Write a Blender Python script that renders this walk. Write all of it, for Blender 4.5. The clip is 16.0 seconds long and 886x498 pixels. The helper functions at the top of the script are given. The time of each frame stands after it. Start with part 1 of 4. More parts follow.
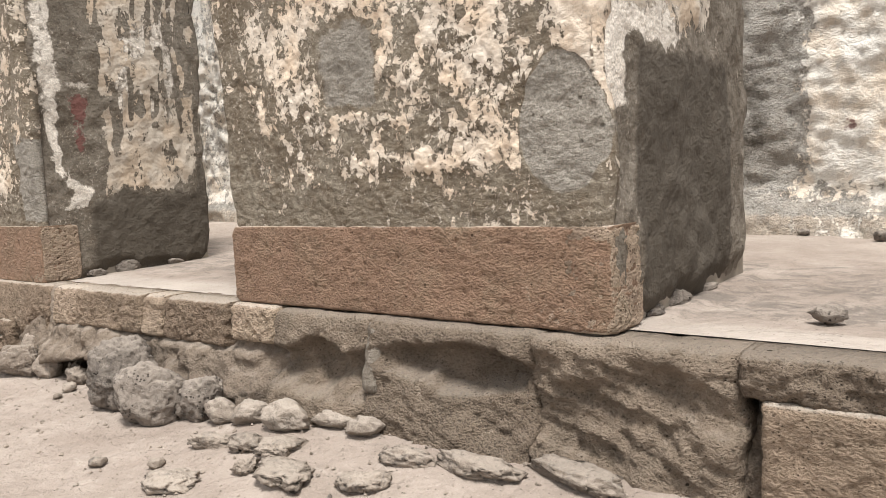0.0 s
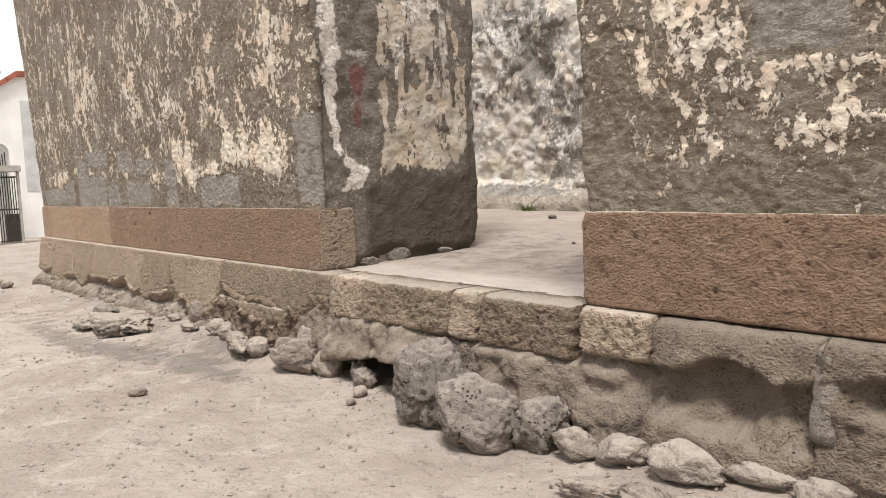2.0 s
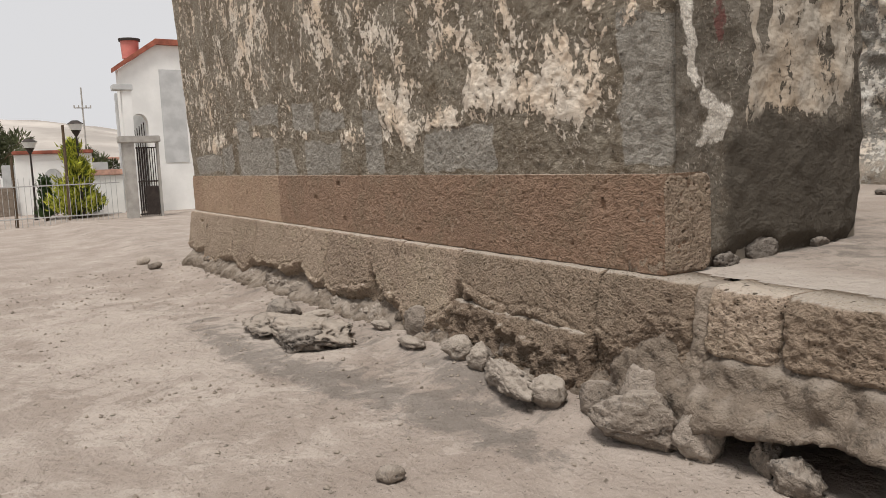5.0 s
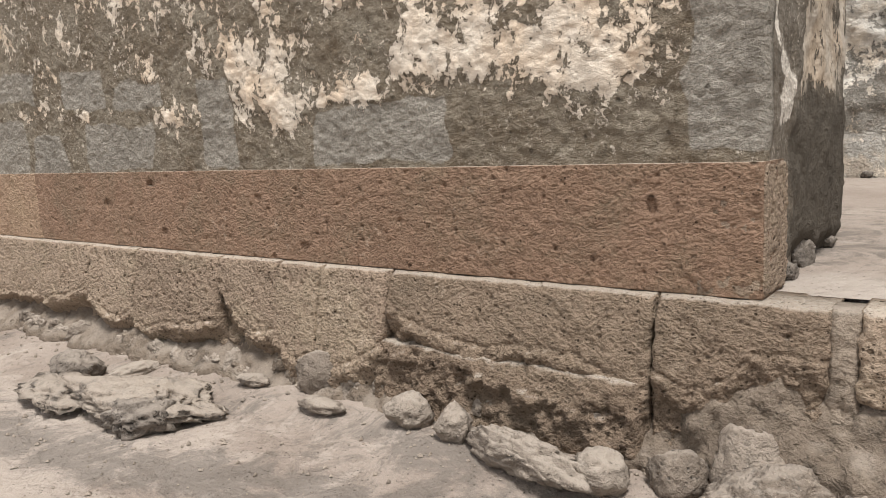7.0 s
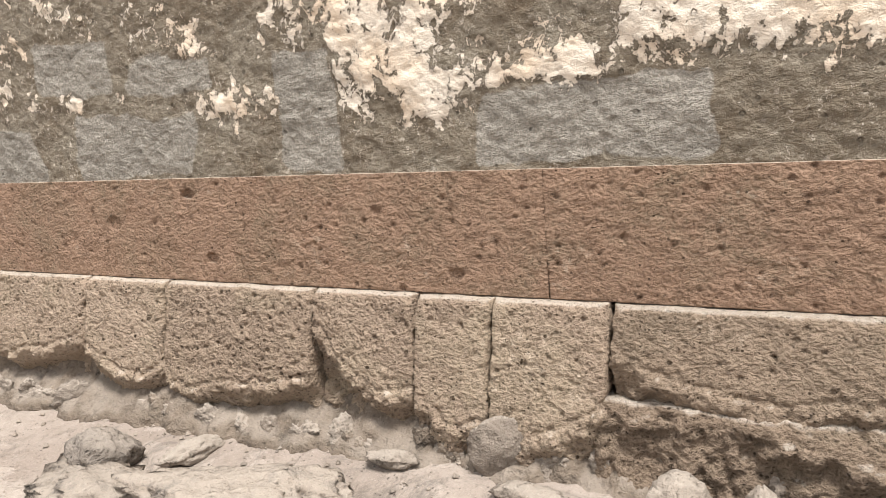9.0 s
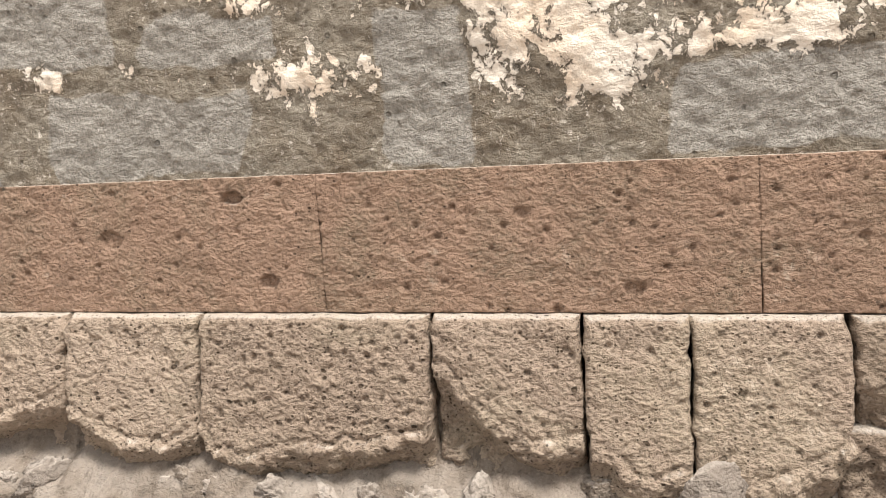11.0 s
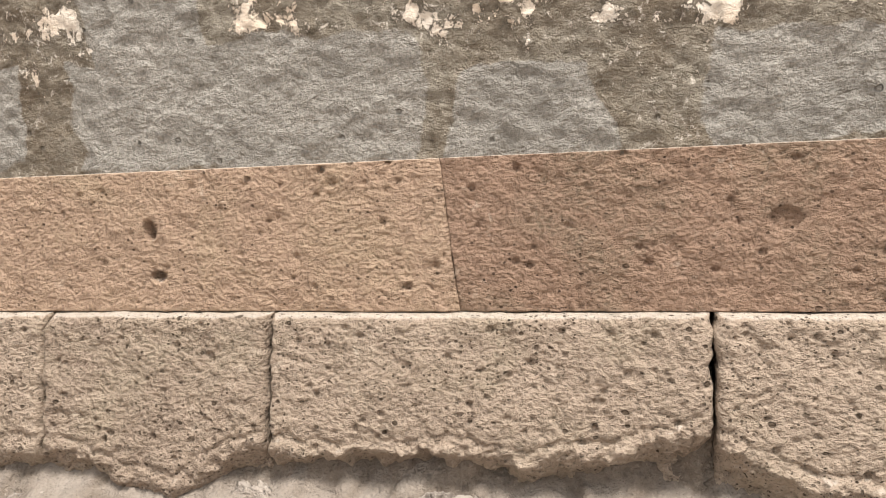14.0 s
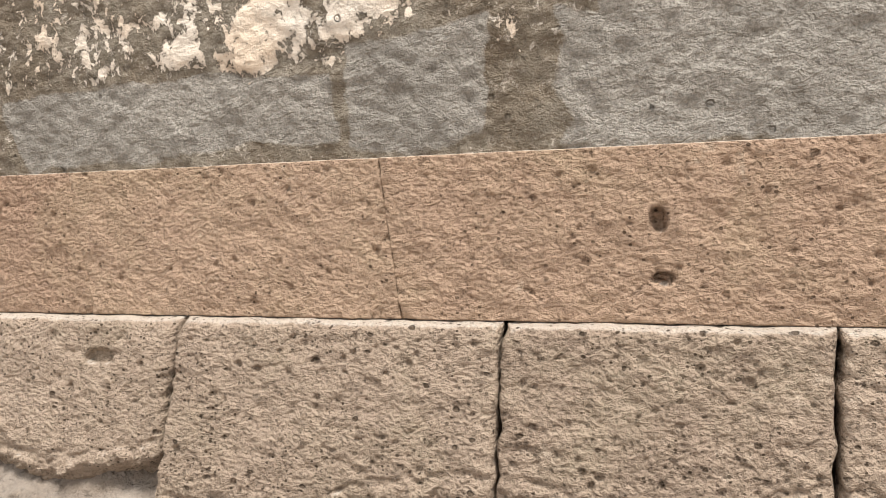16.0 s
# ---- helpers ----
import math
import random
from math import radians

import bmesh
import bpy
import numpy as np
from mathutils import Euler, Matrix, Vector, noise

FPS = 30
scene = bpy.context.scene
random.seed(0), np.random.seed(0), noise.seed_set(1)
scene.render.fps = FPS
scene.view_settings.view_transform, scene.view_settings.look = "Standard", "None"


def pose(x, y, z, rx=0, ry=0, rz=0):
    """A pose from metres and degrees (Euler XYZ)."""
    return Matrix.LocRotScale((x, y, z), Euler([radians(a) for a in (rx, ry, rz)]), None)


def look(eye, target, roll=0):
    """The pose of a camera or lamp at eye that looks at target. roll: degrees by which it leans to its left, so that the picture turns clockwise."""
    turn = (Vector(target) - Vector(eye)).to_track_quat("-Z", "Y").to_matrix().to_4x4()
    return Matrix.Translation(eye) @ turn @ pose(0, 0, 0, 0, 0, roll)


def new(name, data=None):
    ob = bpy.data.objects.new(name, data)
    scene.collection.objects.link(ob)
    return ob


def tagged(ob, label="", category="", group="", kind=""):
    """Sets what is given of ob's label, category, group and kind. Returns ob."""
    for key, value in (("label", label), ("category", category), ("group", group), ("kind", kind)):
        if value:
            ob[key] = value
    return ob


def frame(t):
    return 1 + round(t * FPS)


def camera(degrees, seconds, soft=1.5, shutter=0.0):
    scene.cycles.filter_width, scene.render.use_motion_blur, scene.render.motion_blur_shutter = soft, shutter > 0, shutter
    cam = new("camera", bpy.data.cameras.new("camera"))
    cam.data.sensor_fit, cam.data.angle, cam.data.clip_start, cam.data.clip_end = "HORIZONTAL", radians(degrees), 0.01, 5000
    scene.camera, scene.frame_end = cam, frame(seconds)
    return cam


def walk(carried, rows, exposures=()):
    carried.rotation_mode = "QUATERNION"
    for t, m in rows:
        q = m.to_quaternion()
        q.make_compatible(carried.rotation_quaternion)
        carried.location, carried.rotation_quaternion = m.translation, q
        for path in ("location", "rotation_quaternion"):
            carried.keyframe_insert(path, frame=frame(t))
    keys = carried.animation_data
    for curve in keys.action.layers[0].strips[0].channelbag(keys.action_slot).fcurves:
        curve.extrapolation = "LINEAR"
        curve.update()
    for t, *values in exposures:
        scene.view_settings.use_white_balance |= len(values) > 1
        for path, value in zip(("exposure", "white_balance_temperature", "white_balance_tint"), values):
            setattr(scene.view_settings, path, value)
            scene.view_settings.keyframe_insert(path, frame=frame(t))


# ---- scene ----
cam = camera(60.1, 16.0, soft=0.7)
PATH = [
    (0, (5.769, -2.652, 1.264), (4.553, -1.073, 1.089), -2.6),
    (0.5, (5.503, -2.695, 1.246), (4.226, -1.166, 1.073), -2.4),
    (1, (5.187, -2.666, 1.234), (3.825, -1.212, 1.056), -2.4),
    (1.5, (4.859, -2.654, 1.23), (3.398, -1.301, 1.05), -2.4),
    (2, (4.454, -2.658, 1.241), (2.929, -1.377, 1.057), -2.3),
    (2.5, (4.058, -2.584, 1.188), (2.496, -1.348, 1.002), -2.3),
    (3, (3.718, -2.543, 1.179), (2.106, -1.375, 0.982), -2.3),
    (3.5, (3.287, -2.537, 1.165), (1.635, -1.43, 0.949), -2.3),
    (4, (2.902, -2.496, 1.156), (1.233, -1.418, 0.926), -2.3),
    (4.5, (2.547, -2.431, 1.195), (0.858, -1.385, 0.961), -2.3),
    (4.7, (2.397, -2.417, 1.179), (0.704, -1.38, 0.944), -2.3),
    (6.8, (0.748, -2.382, 1.15), (-0.536, -0.871, 0.889), -1.9),
    (7, (0.6, -2.391, 1.157), (-0.592, -0.808, 0.886), -2.2),
    (7.5, (0.152, -2.333, 1.187), (-0.968, -0.703, 0.895), -2.8),
    (8, (-0.225, -2.313, 1.199), (-1.32, -0.67, 0.883), -3.1),
    (8.2, (-0.363, -2.317, 1.2), (-1.43, -0.655, 0.883), -3.2),
    (10.3, (-1.616, -2.212, 1.148), (-2.161, -0.306, 0.887), -2.6),
    (10.5, (-1.729, -2.187, 1.146), (-2.233, -0.27, 0.878), -2.8),
    (11, (-2.022, -2.126, 1.146), (-2.479, -0.199, 0.868), -2.9),
    (11.5, (-2.325, -2.116, 1.168), (-2.773, -0.19, 0.867), -3.1),
    (12, (-2.645, -2.113, 1.187), (-3.08, -0.186, 0.871), -3.2),
    (12.5, (-2.972, -2.063, 1.116), (-3.384, -0.124, 0.851), -2.8),
    (13, (-3.28, -2.031, 1.099), (-3.709, -0.095, 0.838), -2.9),
    (13.5, (-3.637, -2.055, 1.146), (-4.068, -0.123, 0.866), -3.0),
    (14, (-4.009, -1.998, 1.125), (-4.464, -0.071, 0.836), -3.0),
    (14.5, (-4.312, -1.957, 1.098), (-4.83, -0.043, 0.837), -3.0),
    (15, (-4.673, -1.954, 1.105), (-5.227, -0.048, 0.856), -3.0),
    (15.5, (-4.996, -1.893, 1.095), (-5.575, 0.003, 0.828), -3.2),
    (16, (-5.325, -1.825, 1.085), (-5.91, 0.07, 0.825), -2.9),
]
walk(cam, [(t, look(eye, target, roll)) for t, eye, target, roll in PATH],
     [(0.0, 0.12), (1.0, 0.12), (2.0, -0.04), (2.6, -0.18), (3.5, -0.34), (4.7, -0.56), (7.0, -0.18), (8.2, 0.12), (10.5, 0.36), (13.0, 0.36), (16.0, 0.2)])

# ---- world and light: a bright overcast day ----
world = bpy.data.worlds.new("overcast_sky")
scene.world = world
world.use_nodes = True
wn, wl = world.node_tree.nodes, world.node_tree.links
sky = wn.new("ShaderNodeTexSky")
sky.sky_type = "NISHITA"
sky.sun_disc = False
sky.sun_elevation = radians(67.6)
sky.sun_rotation = radians(132)
sky.dust_density = 1.5
pale = wn.new("ShaderNodeHueSaturation")
pale.inputs["Saturation"].default_value = 0.12
pale.inputs["Value"].default_value = 1.0
wl.new(sky.outputs["Color"], pale.inputs["Color"])
cloud = wn.new("ShaderNodeMix")
cloud.data_type = "RGBA"
cloud.inputs[0].default_value = 0.85
cloud.inputs[7].default_value = (9.6, 9.55, 9.75, 1.0)
wl.new(pale.outputs["Color"], cloud.inputs[6])
wl.new(cloud.outputs[2], wn["Background"].inputs["Color"])
wn["Background"].inputs["Strength"].default_value = 0.118
sun = new("sun", bpy.data.lights.new("sun", "SUN"))
sun.data.energy = 5.0
sun.data.angle = radians(16)
sun.data.color = (1.0, 0.962, 0.92)
sun.matrix_world = look((3.4, -3.6, 12.0), (0.0, 0.0, 0.0))


# ---- noise in arrays ----
def hash3(i, j, k, seed):
    h = (i * 374761393 + j * 668265263 + k * 1442695041 + seed * 974634777) & 0xFFFFFFFF
    h = ((h ^ (h >> 13)) * 1274126177) & 0xFFFFFFFF
    return ((h ^ (h >> 16)) & 0xFFFF) / 65535.0


def vnoise(x, y, z, seed=0):
    """Smooth value noise from 0 to 1."""
    x, y, z = np.broadcast_arrays(np.asarray(x, float), np.asarray(y, float), np.asarray(z, float))
    i, j, k = (np.floor(a).astype(np.int64) for a in (x, y, z))
    fx, fy, fz = x - i, y - j, z - k
    fx, fy, fz = (a * a * (3 - 2 * a) for a in (fx, fy, fz))
    out = 0
    for a in (0, 1):
        for b in (0, 1):
            for c in (0, 1):
                w = (fx if a else 1 - fx) * (fy if b else 1 - fy) * (fz if c else 1 - fz)
                out = out + w * hash3(i + a, j + b, k + c, seed)
    return out


def fbm(x, y, z, scale=1.0, octaves=4, seed=0, gain=0.5):
    """Fractal noise from about -1 to 1."""
    out, amp, total = 0, 1.0, 0.0
    for o in range(octaves):
        s = scale * 2.03 ** o
        out = out + amp * (2 * vnoise(np.asarray(x) * s, np.asarray(y) * s, np.asarray(z) * s, seed + o * 17) - 1)
        total += amp
        amp *= gain
    return out / total * 1.6


def step(a, b, x):
    t = np.clip((np.asarray(x, float) - a) / (b - a), 0, 1)
    return t * t * (3 - 2 * t)


def blob(u, v, cu, cv, ru, rv):
    return np.exp(-(((u - cu) / ru) ** 2 + ((v - cv) / rv) ** 2))


def box_mask(u, v, u0, u1, v0, v1, soft=0.03):
    return step(u0 - soft, u0 + soft, u) * (1 - step(u1 - soft, u1 + soft, u)) * step(v0 - soft, v0 + soft, v) * (1 - step(v1 - soft, v1 + soft, v))


# ---- materials ----
class Nodes:
    """A small builder for node materials."""

    def __init__(self, name):
        self.mat = bpy.data.materials.new(name)
        self.mat.use_nodes = True
        self.tree = self.mat.node_tree
        self.bsdf = self.tree.nodes["Principled BSDF"]
        self.bsdf.inputs["Specular IOR Level"].default_value = 0.25
        self.pos = self.tree.nodes.new("ShaderNodeNewGeometry")

    def put(self, socket, value):
        if isinstance(value, bpy.types.NodeSocket):
            self.tree.links.new(value, socket)
        elif isinstance(value, (tuple, list)):
            socket.default_value = (*value, 1.0) if len(value) == 3 and len(socket.default_value) == 4 else value
        else:
            socket.default_value = value

    def noise(self, scale, detail=4.0, rough=0.55, stretch=None, warp=0.0):
        n = self.tree.nodes.new("ShaderNodeTexNoise")
        n.inputs["Scale"].default_value = scale
        n.inputs["Detail"].default_value = detail
        n.inputs["Roughness"].default_value = rough
        n.inputs["Distortion"].default_value = warp
        self.tree.links.new(self.place(stretch), n.inputs["Vector"])
        return n.outputs["Fac"]

    def place(self, stretch=None):
        if not stretch:
            return self.pos.outputs["Position"]
        m = self.tree.nodes.new("ShaderNodeMapping")
        m.inputs["Scale"].default_value = stretch
        self.tree.links.new(self.pos.outputs["Position"], m.inputs["Vector"])
        return m.outputs["Vector"]

    def cells(self, scale, stretch=None, feature="F1", jitter=1.0):
        n = self.tree.nodes.new("ShaderNodeTexVoronoi")
        n.feature = feature
        n.inputs["Scale"].default_value = scale
        n.inputs["Randomness"].default_value = jitter
        self.tree.links.new(self.place(stretch), n.inputs["Vector"])
        return n

    def math(self, op, a, b=0.0, c=0.0):
        n = self.tree.nodes.new("ShaderNodeMath")
        n.operation = op
        for s, v in zip(n.inputs, (a, b, c)):
            self.put(s, v)
        return n.outputs[0]

    def span(self, x, lo, hi, to_lo=0.0, to_hi=1.0, smooth=True):
        n = self.tree.nodes.new("ShaderNodeMapRange")
        n.interpolation_type = "SMOOTHSTEP" if smooth else "LINEAR"
        for s, v in zip(n.inputs, (x, lo, hi, to_lo, to_hi)):
            self.put(s, v)
        return n.outputs[0]

    def mix(self, fac, a, b, blend="MIX"):
        n = self.tree.nodes.new("ShaderNodeMix")
        n.data_type = "RGBA"
        n.blend_type = blend
        self.put(n.inputs[0], fac)
        self.put(n.inputs[6], a)
        self.put(n.inputs[7], b)
        return n.outputs[2]

    def layer(self, name):
        n = self.tree.nodes.new("ShaderNodeAttribute")
        n.attribute_name = name
        s = self.tree.nodes.new("ShaderNodeSeparateColor")
        self.tree.links.new(n.outputs["Color"], s.inputs[0])
        return s.outputs[0], s.outputs[1], s.outputs[2]

    def alpha(self, name):
        n = self.tree.nodes.new("ShaderNodeAttribute")
        n.attribute_name = name
        return n.outputs["Alpha"]

    def chance(self):
        return self.tree.nodes.new("ShaderNodeObjectInfo").outputs["Random"]

    def up(self):
        s = self.tree.nodes.new("ShaderNodeSeparateXYZ")
        self.tree.links.new(self.pos.outputs["Normal"], s.inputs[0])
        return s.outputs[2]

    def bump(self, height, metres, before=None):
        n = self.tree.nodes.new("ShaderNodeBump")
        n.inputs["Distance"].default_value = metres
        self.put(n.inputs["Height"], height)
        if before is not None:
            self.put(n.inputs["Normal"], before)
        return n.outputs[0]

    def done(self, color, rough=0.9, normal=None, metal=0.0):
        self.put(self.bsdf.inputs["Base Color"], color)
        self.put(self.bsdf.inputs["Roughness"], rough)
        self.bsdf.inputs["Metallic"].default_value = metal
        if normal is not None:
            self.put(self.bsdf.inputs["Normal"], normal)
        return self.mat


def porous_stone(name, dark, light, accent, holes=0.55, dusty=0.7, grain=0.010):
    """Dressed volcanic stone with pores, tooling grain and dust on its upward edges."""
    g = Nodes(name)
    broad, mid, fine = g.noise(2.3, 3), g.noise(14, 5, 0.6), g.noise(170, 4, 0.7)
    col = g.mix(g.span(g.math("ADD", g.math("MULTIPLY", g.chance(), 0.7), g.math("MULTIPLY", broad, 0.6)), 0.35, 0.95), dark, light)
    col = g.mix(g.span(g.noise(3.1, 5, 0.65, warp=0.6), 0.44, 0.68, 0.0, 0.85), col, accent)
    col = g.mix(g.span(mid, 0.40, 0.75, 0.0, 0.45), col, tuple(c * 0.6 for c in dark))
    col = g.mix(g.span(g.noise(46, 5, 0.7), 0.56, 0.74, 0.0, 0.35), col, tuple(min(1, c * 1.35) for c in light))
    col = g.mix(g.span(fine, 0.54, 0.78, 0.0, 0.55), col, tuple(min(1, c * 1.5) for c in light))
    col = g.mix(g.span(fine, 0.46, 0.25, 0.0, 0.5), col, tuple(c * 0.45 for c in dark))
    scuffed = g.math("MULTIPLY", g.span(g.noise(3.3, 3), 0.54, 0.66), g.span(g.noise(24, 6, 0.7, warp=0.3), 0.55, 0.62))
    col = g.mix(g.math("MULTIPLY", scuffed, 0.5), col, (0.55, 0.46, 0.36))
    where = g.span(g.noise(5, 3), 0.36, 0.60)

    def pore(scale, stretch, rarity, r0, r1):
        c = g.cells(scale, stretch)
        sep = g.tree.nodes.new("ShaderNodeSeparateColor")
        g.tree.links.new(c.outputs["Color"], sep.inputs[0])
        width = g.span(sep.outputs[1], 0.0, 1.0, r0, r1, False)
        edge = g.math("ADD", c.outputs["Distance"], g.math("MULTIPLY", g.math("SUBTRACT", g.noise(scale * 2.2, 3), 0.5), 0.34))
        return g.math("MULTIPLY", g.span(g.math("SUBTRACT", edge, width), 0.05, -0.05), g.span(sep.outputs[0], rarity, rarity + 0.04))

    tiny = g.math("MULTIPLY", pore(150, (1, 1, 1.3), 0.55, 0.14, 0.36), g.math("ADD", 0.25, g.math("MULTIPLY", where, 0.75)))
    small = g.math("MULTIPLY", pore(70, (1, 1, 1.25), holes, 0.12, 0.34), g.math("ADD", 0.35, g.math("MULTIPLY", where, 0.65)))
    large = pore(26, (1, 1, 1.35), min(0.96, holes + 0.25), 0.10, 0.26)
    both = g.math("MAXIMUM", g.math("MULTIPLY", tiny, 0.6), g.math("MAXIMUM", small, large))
    dust = g.math("MULTIPLY", g.span(g.up(), 0.70, 0.96), dusty)
    col = g.mix(dust, col, (0.66, 0.60, 0.52))
    dents = g.tree.nodes.new("ShaderNodeTexVoronoi")
    dents.feature = "SMOOTH_F1"
    dents.inputs["Scale"].default_value = 60
    dents.inputs["Smoothness"].default_value = 0.5
    g.tree.links.new(g.place((0.9, 0.9, 1.25)), dents.inputs["Vector"])
    grainy = g.math("ADD", g.math("MULTIPLY", g.noise(95, 3, 0.55, (0.95, 0.95, 1.15)), 1.2), g.math("MULTIPLY", dents.outputs["Distance"], 0.45))
    h = g.math("SUBTRACT", g.math("ADD", grainy, g.math("MULTIPLY", g.noise(330, 2, 0.5), 0.3)), g.math("MULTIPLY", both, 1.3))
    # relief shading in the colour: grain hollows darker, crests lighter
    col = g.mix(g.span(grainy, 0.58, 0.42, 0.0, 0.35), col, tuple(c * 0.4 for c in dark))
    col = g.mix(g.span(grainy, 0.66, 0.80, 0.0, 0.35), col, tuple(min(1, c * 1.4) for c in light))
    # pores: the shade inside them is painted into the base colour
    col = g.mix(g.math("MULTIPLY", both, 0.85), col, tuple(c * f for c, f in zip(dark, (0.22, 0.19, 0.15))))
    n = g.bump(h, grain * 1.9, g.bump(g.noise(16, 3, 0.5), 0.012))
    return g.done(col, 0.93, n)


def plastered(name, render_a, render_b, cream, stone=(0.275, 0.258, 0.228), depth=0.012, streak=0.6):
    """Old lime plaster flaking off rough render. layers: r plaster left on it, g bare smooth stone, b dark damp."""
    g = Nodes(name)
    pl, st, dk = g.layer("layers")
    red = g.alpha("layers")
    ragged = g.math("MULTIPLY", g.math("SUBTRACT", g.noise(6.5, 8, 0.68, (1, 1, streak), 0.5), 0.5), 1.5)
    ragged = g.math("ADD", ragged, g.math("MULTIPLY", g.math("SUBTRACT", g.noise(24, 8, 0.74, (1, 1, 0.5 + 0.5 * streak), 0.4), 0.5), 1.55))
    total = g.math("ADD", pl, ragged)
    keep = g.span(total, 0.49, 0.525)
    rim = g.math("SUBTRACT", g.span(total, 0.40, 0.49), keep)
    base = g.mix(g.span(g.noise(2.7, 5, 0.6), 0.32, 0.68), render_a, render_b)
    base = g.mix(g.span(g.noise(9, 6, 0.7), 0.45, 0.7, 0.0, 0.55), base, tuple(c * f for c, f in zip(render_a, (0.75, 0.66, 0.58))))
    base = g.mix(g.span(g.noise(32, 6, 0.75), 0.48, 0.72, 0.0, 0.7), base, tuple(c * 0.42 for c in render_a))
    base = g.mix(g.span(g.noise(90, 5, 0.75), 0.53, 0.72, 0.0, 0.6), base, tuple(c * 1.7 for c in render_b))
    flecks = g.math("MULTIPLY", g.span(g.noise(40, 6, 0.72, warp=0.5), 0.575, 0.61), g.span(g.noise(3.2, 4), 0.40, 0.6))
    base = g.mix(g.math("MULTIPLY", flecks, 0.8), base, tuple(c * 0.85 for c in cream))
    block = g.span(g.math("ADD", st, g.math("MULTIPLY", g.math("SUBTRACT", g.noise(13, 6, 0.7, warp=0.5), 0.5), 1.15)), 0.38, 0.60)
    scol = g.mix(g.span(g.noise(110, 5, 0.7), 0.32, 0.68), tuple(c * 0.72 for c in stone), tuple(c * 1.28 for c in stone))
    scol = g.mix(g.span(g.noise(2.9, 4), 0.4, 0.7, 0.0, 0.5), scol, tuple(c * 0.7 for c in stone))
    seen = g.cells(24)
    sep = g.tree.nodes.new("ShaderNodeSeparateColor")
    g.tree.links.new(seen.outputs["Color"], sep.inputs[0])
    nick = g.math("MULTIPLY", g.span(g.math("ADD", seen.outputs["Distance"], g.math("MULTIPLY", g.noise(60, 3), 0.3)), 0.40, 0.28), g.span(sep.outputs[0], 0.90, 0.94))
    col = g.mix(block, base, scol)
    # nicks get their inner shade as dark colour
    col = g.mix(g.math("MULTIPLY", nick, 0.5), col, tuple(c * 0.3 for c in render_a))
    ccol = g.mix(g.span(g.noise(4.3, 4), 0.35, 0.7), cream, tuple(c * f for c, f in zip(cream, (1.0, 0.91, 0.82))))
    ccol = g.mix(g.span(g.noise(24, 6, 0.75), 0.50, 0.72, 0.0, 0.6), ccol, tuple(c * 0.5 for c in cream))
    ccol = g.mix(g.span(g.noise(85, 4, 0.7), 0.60, 0.72, 0.0, 0.6), ccol, tuple(c * 0.35 for c in cream))
    col = g.mix(g.math("MULTIPLY", rim, 0.6), col, tuple(c * 0.4 for c in render_a))
    col = g.mix(keep, col, ccol)
    paint = g.span(g.math("ADD", red, g.math("MULTIPLY", g.math("SUBTRACT", g.noise(26, 6, 0.75), 0.5), 1.3)), 0.42, 0.55)
    col = g.mix(g.math("MULTIPLY", paint, 0.8), col, (0.17, 0.065, 0.058))
    damp = g.span(g.math("ADD", dk, g.math("MULTIPLY", g.math("SUBTRACT", g.noise(8, 6, 0.65), 0.5), 0.8)), 0.35, 0.75)
    col = g.mix(g.math("MULTIPLY", damp, 0.85), col, (0.07, 0.059, 0.046))
    dust = g.math("MULTIPLY", g.span(g.up(), 0.55, 0.95), 0.7)
    col = g.mix(dust, col, (0.58, 0.52, 0.44))
    crumbly = g.math("ADD", g.math("MULTIPLY", g.noise(46, 4, 0.58, (0.85, 0.85, 1.15)), 1.25), g.math("MULTIPLY", g.noise(210, 3, 0.55), 0.45))
    h = g.math("SUBTRACT", g.math("ADD", g.math("MULTIPLY", keep, 0.55), g.math("MULTIPLY", crumbly, g.span(keep, 0.0, 1.0, 1.0, 0.4))), g.math("MULTIPLY", nick, 0.7))
    # low parts of the crumbly bump are shaded in the colour as well
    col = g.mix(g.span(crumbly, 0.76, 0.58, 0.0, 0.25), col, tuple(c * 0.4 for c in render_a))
    n = g.bump(h, depth * 1.25, g.bump(g.noise(15, 3, 0.5), 0.022))
    return g.done(col, 0.95, n)


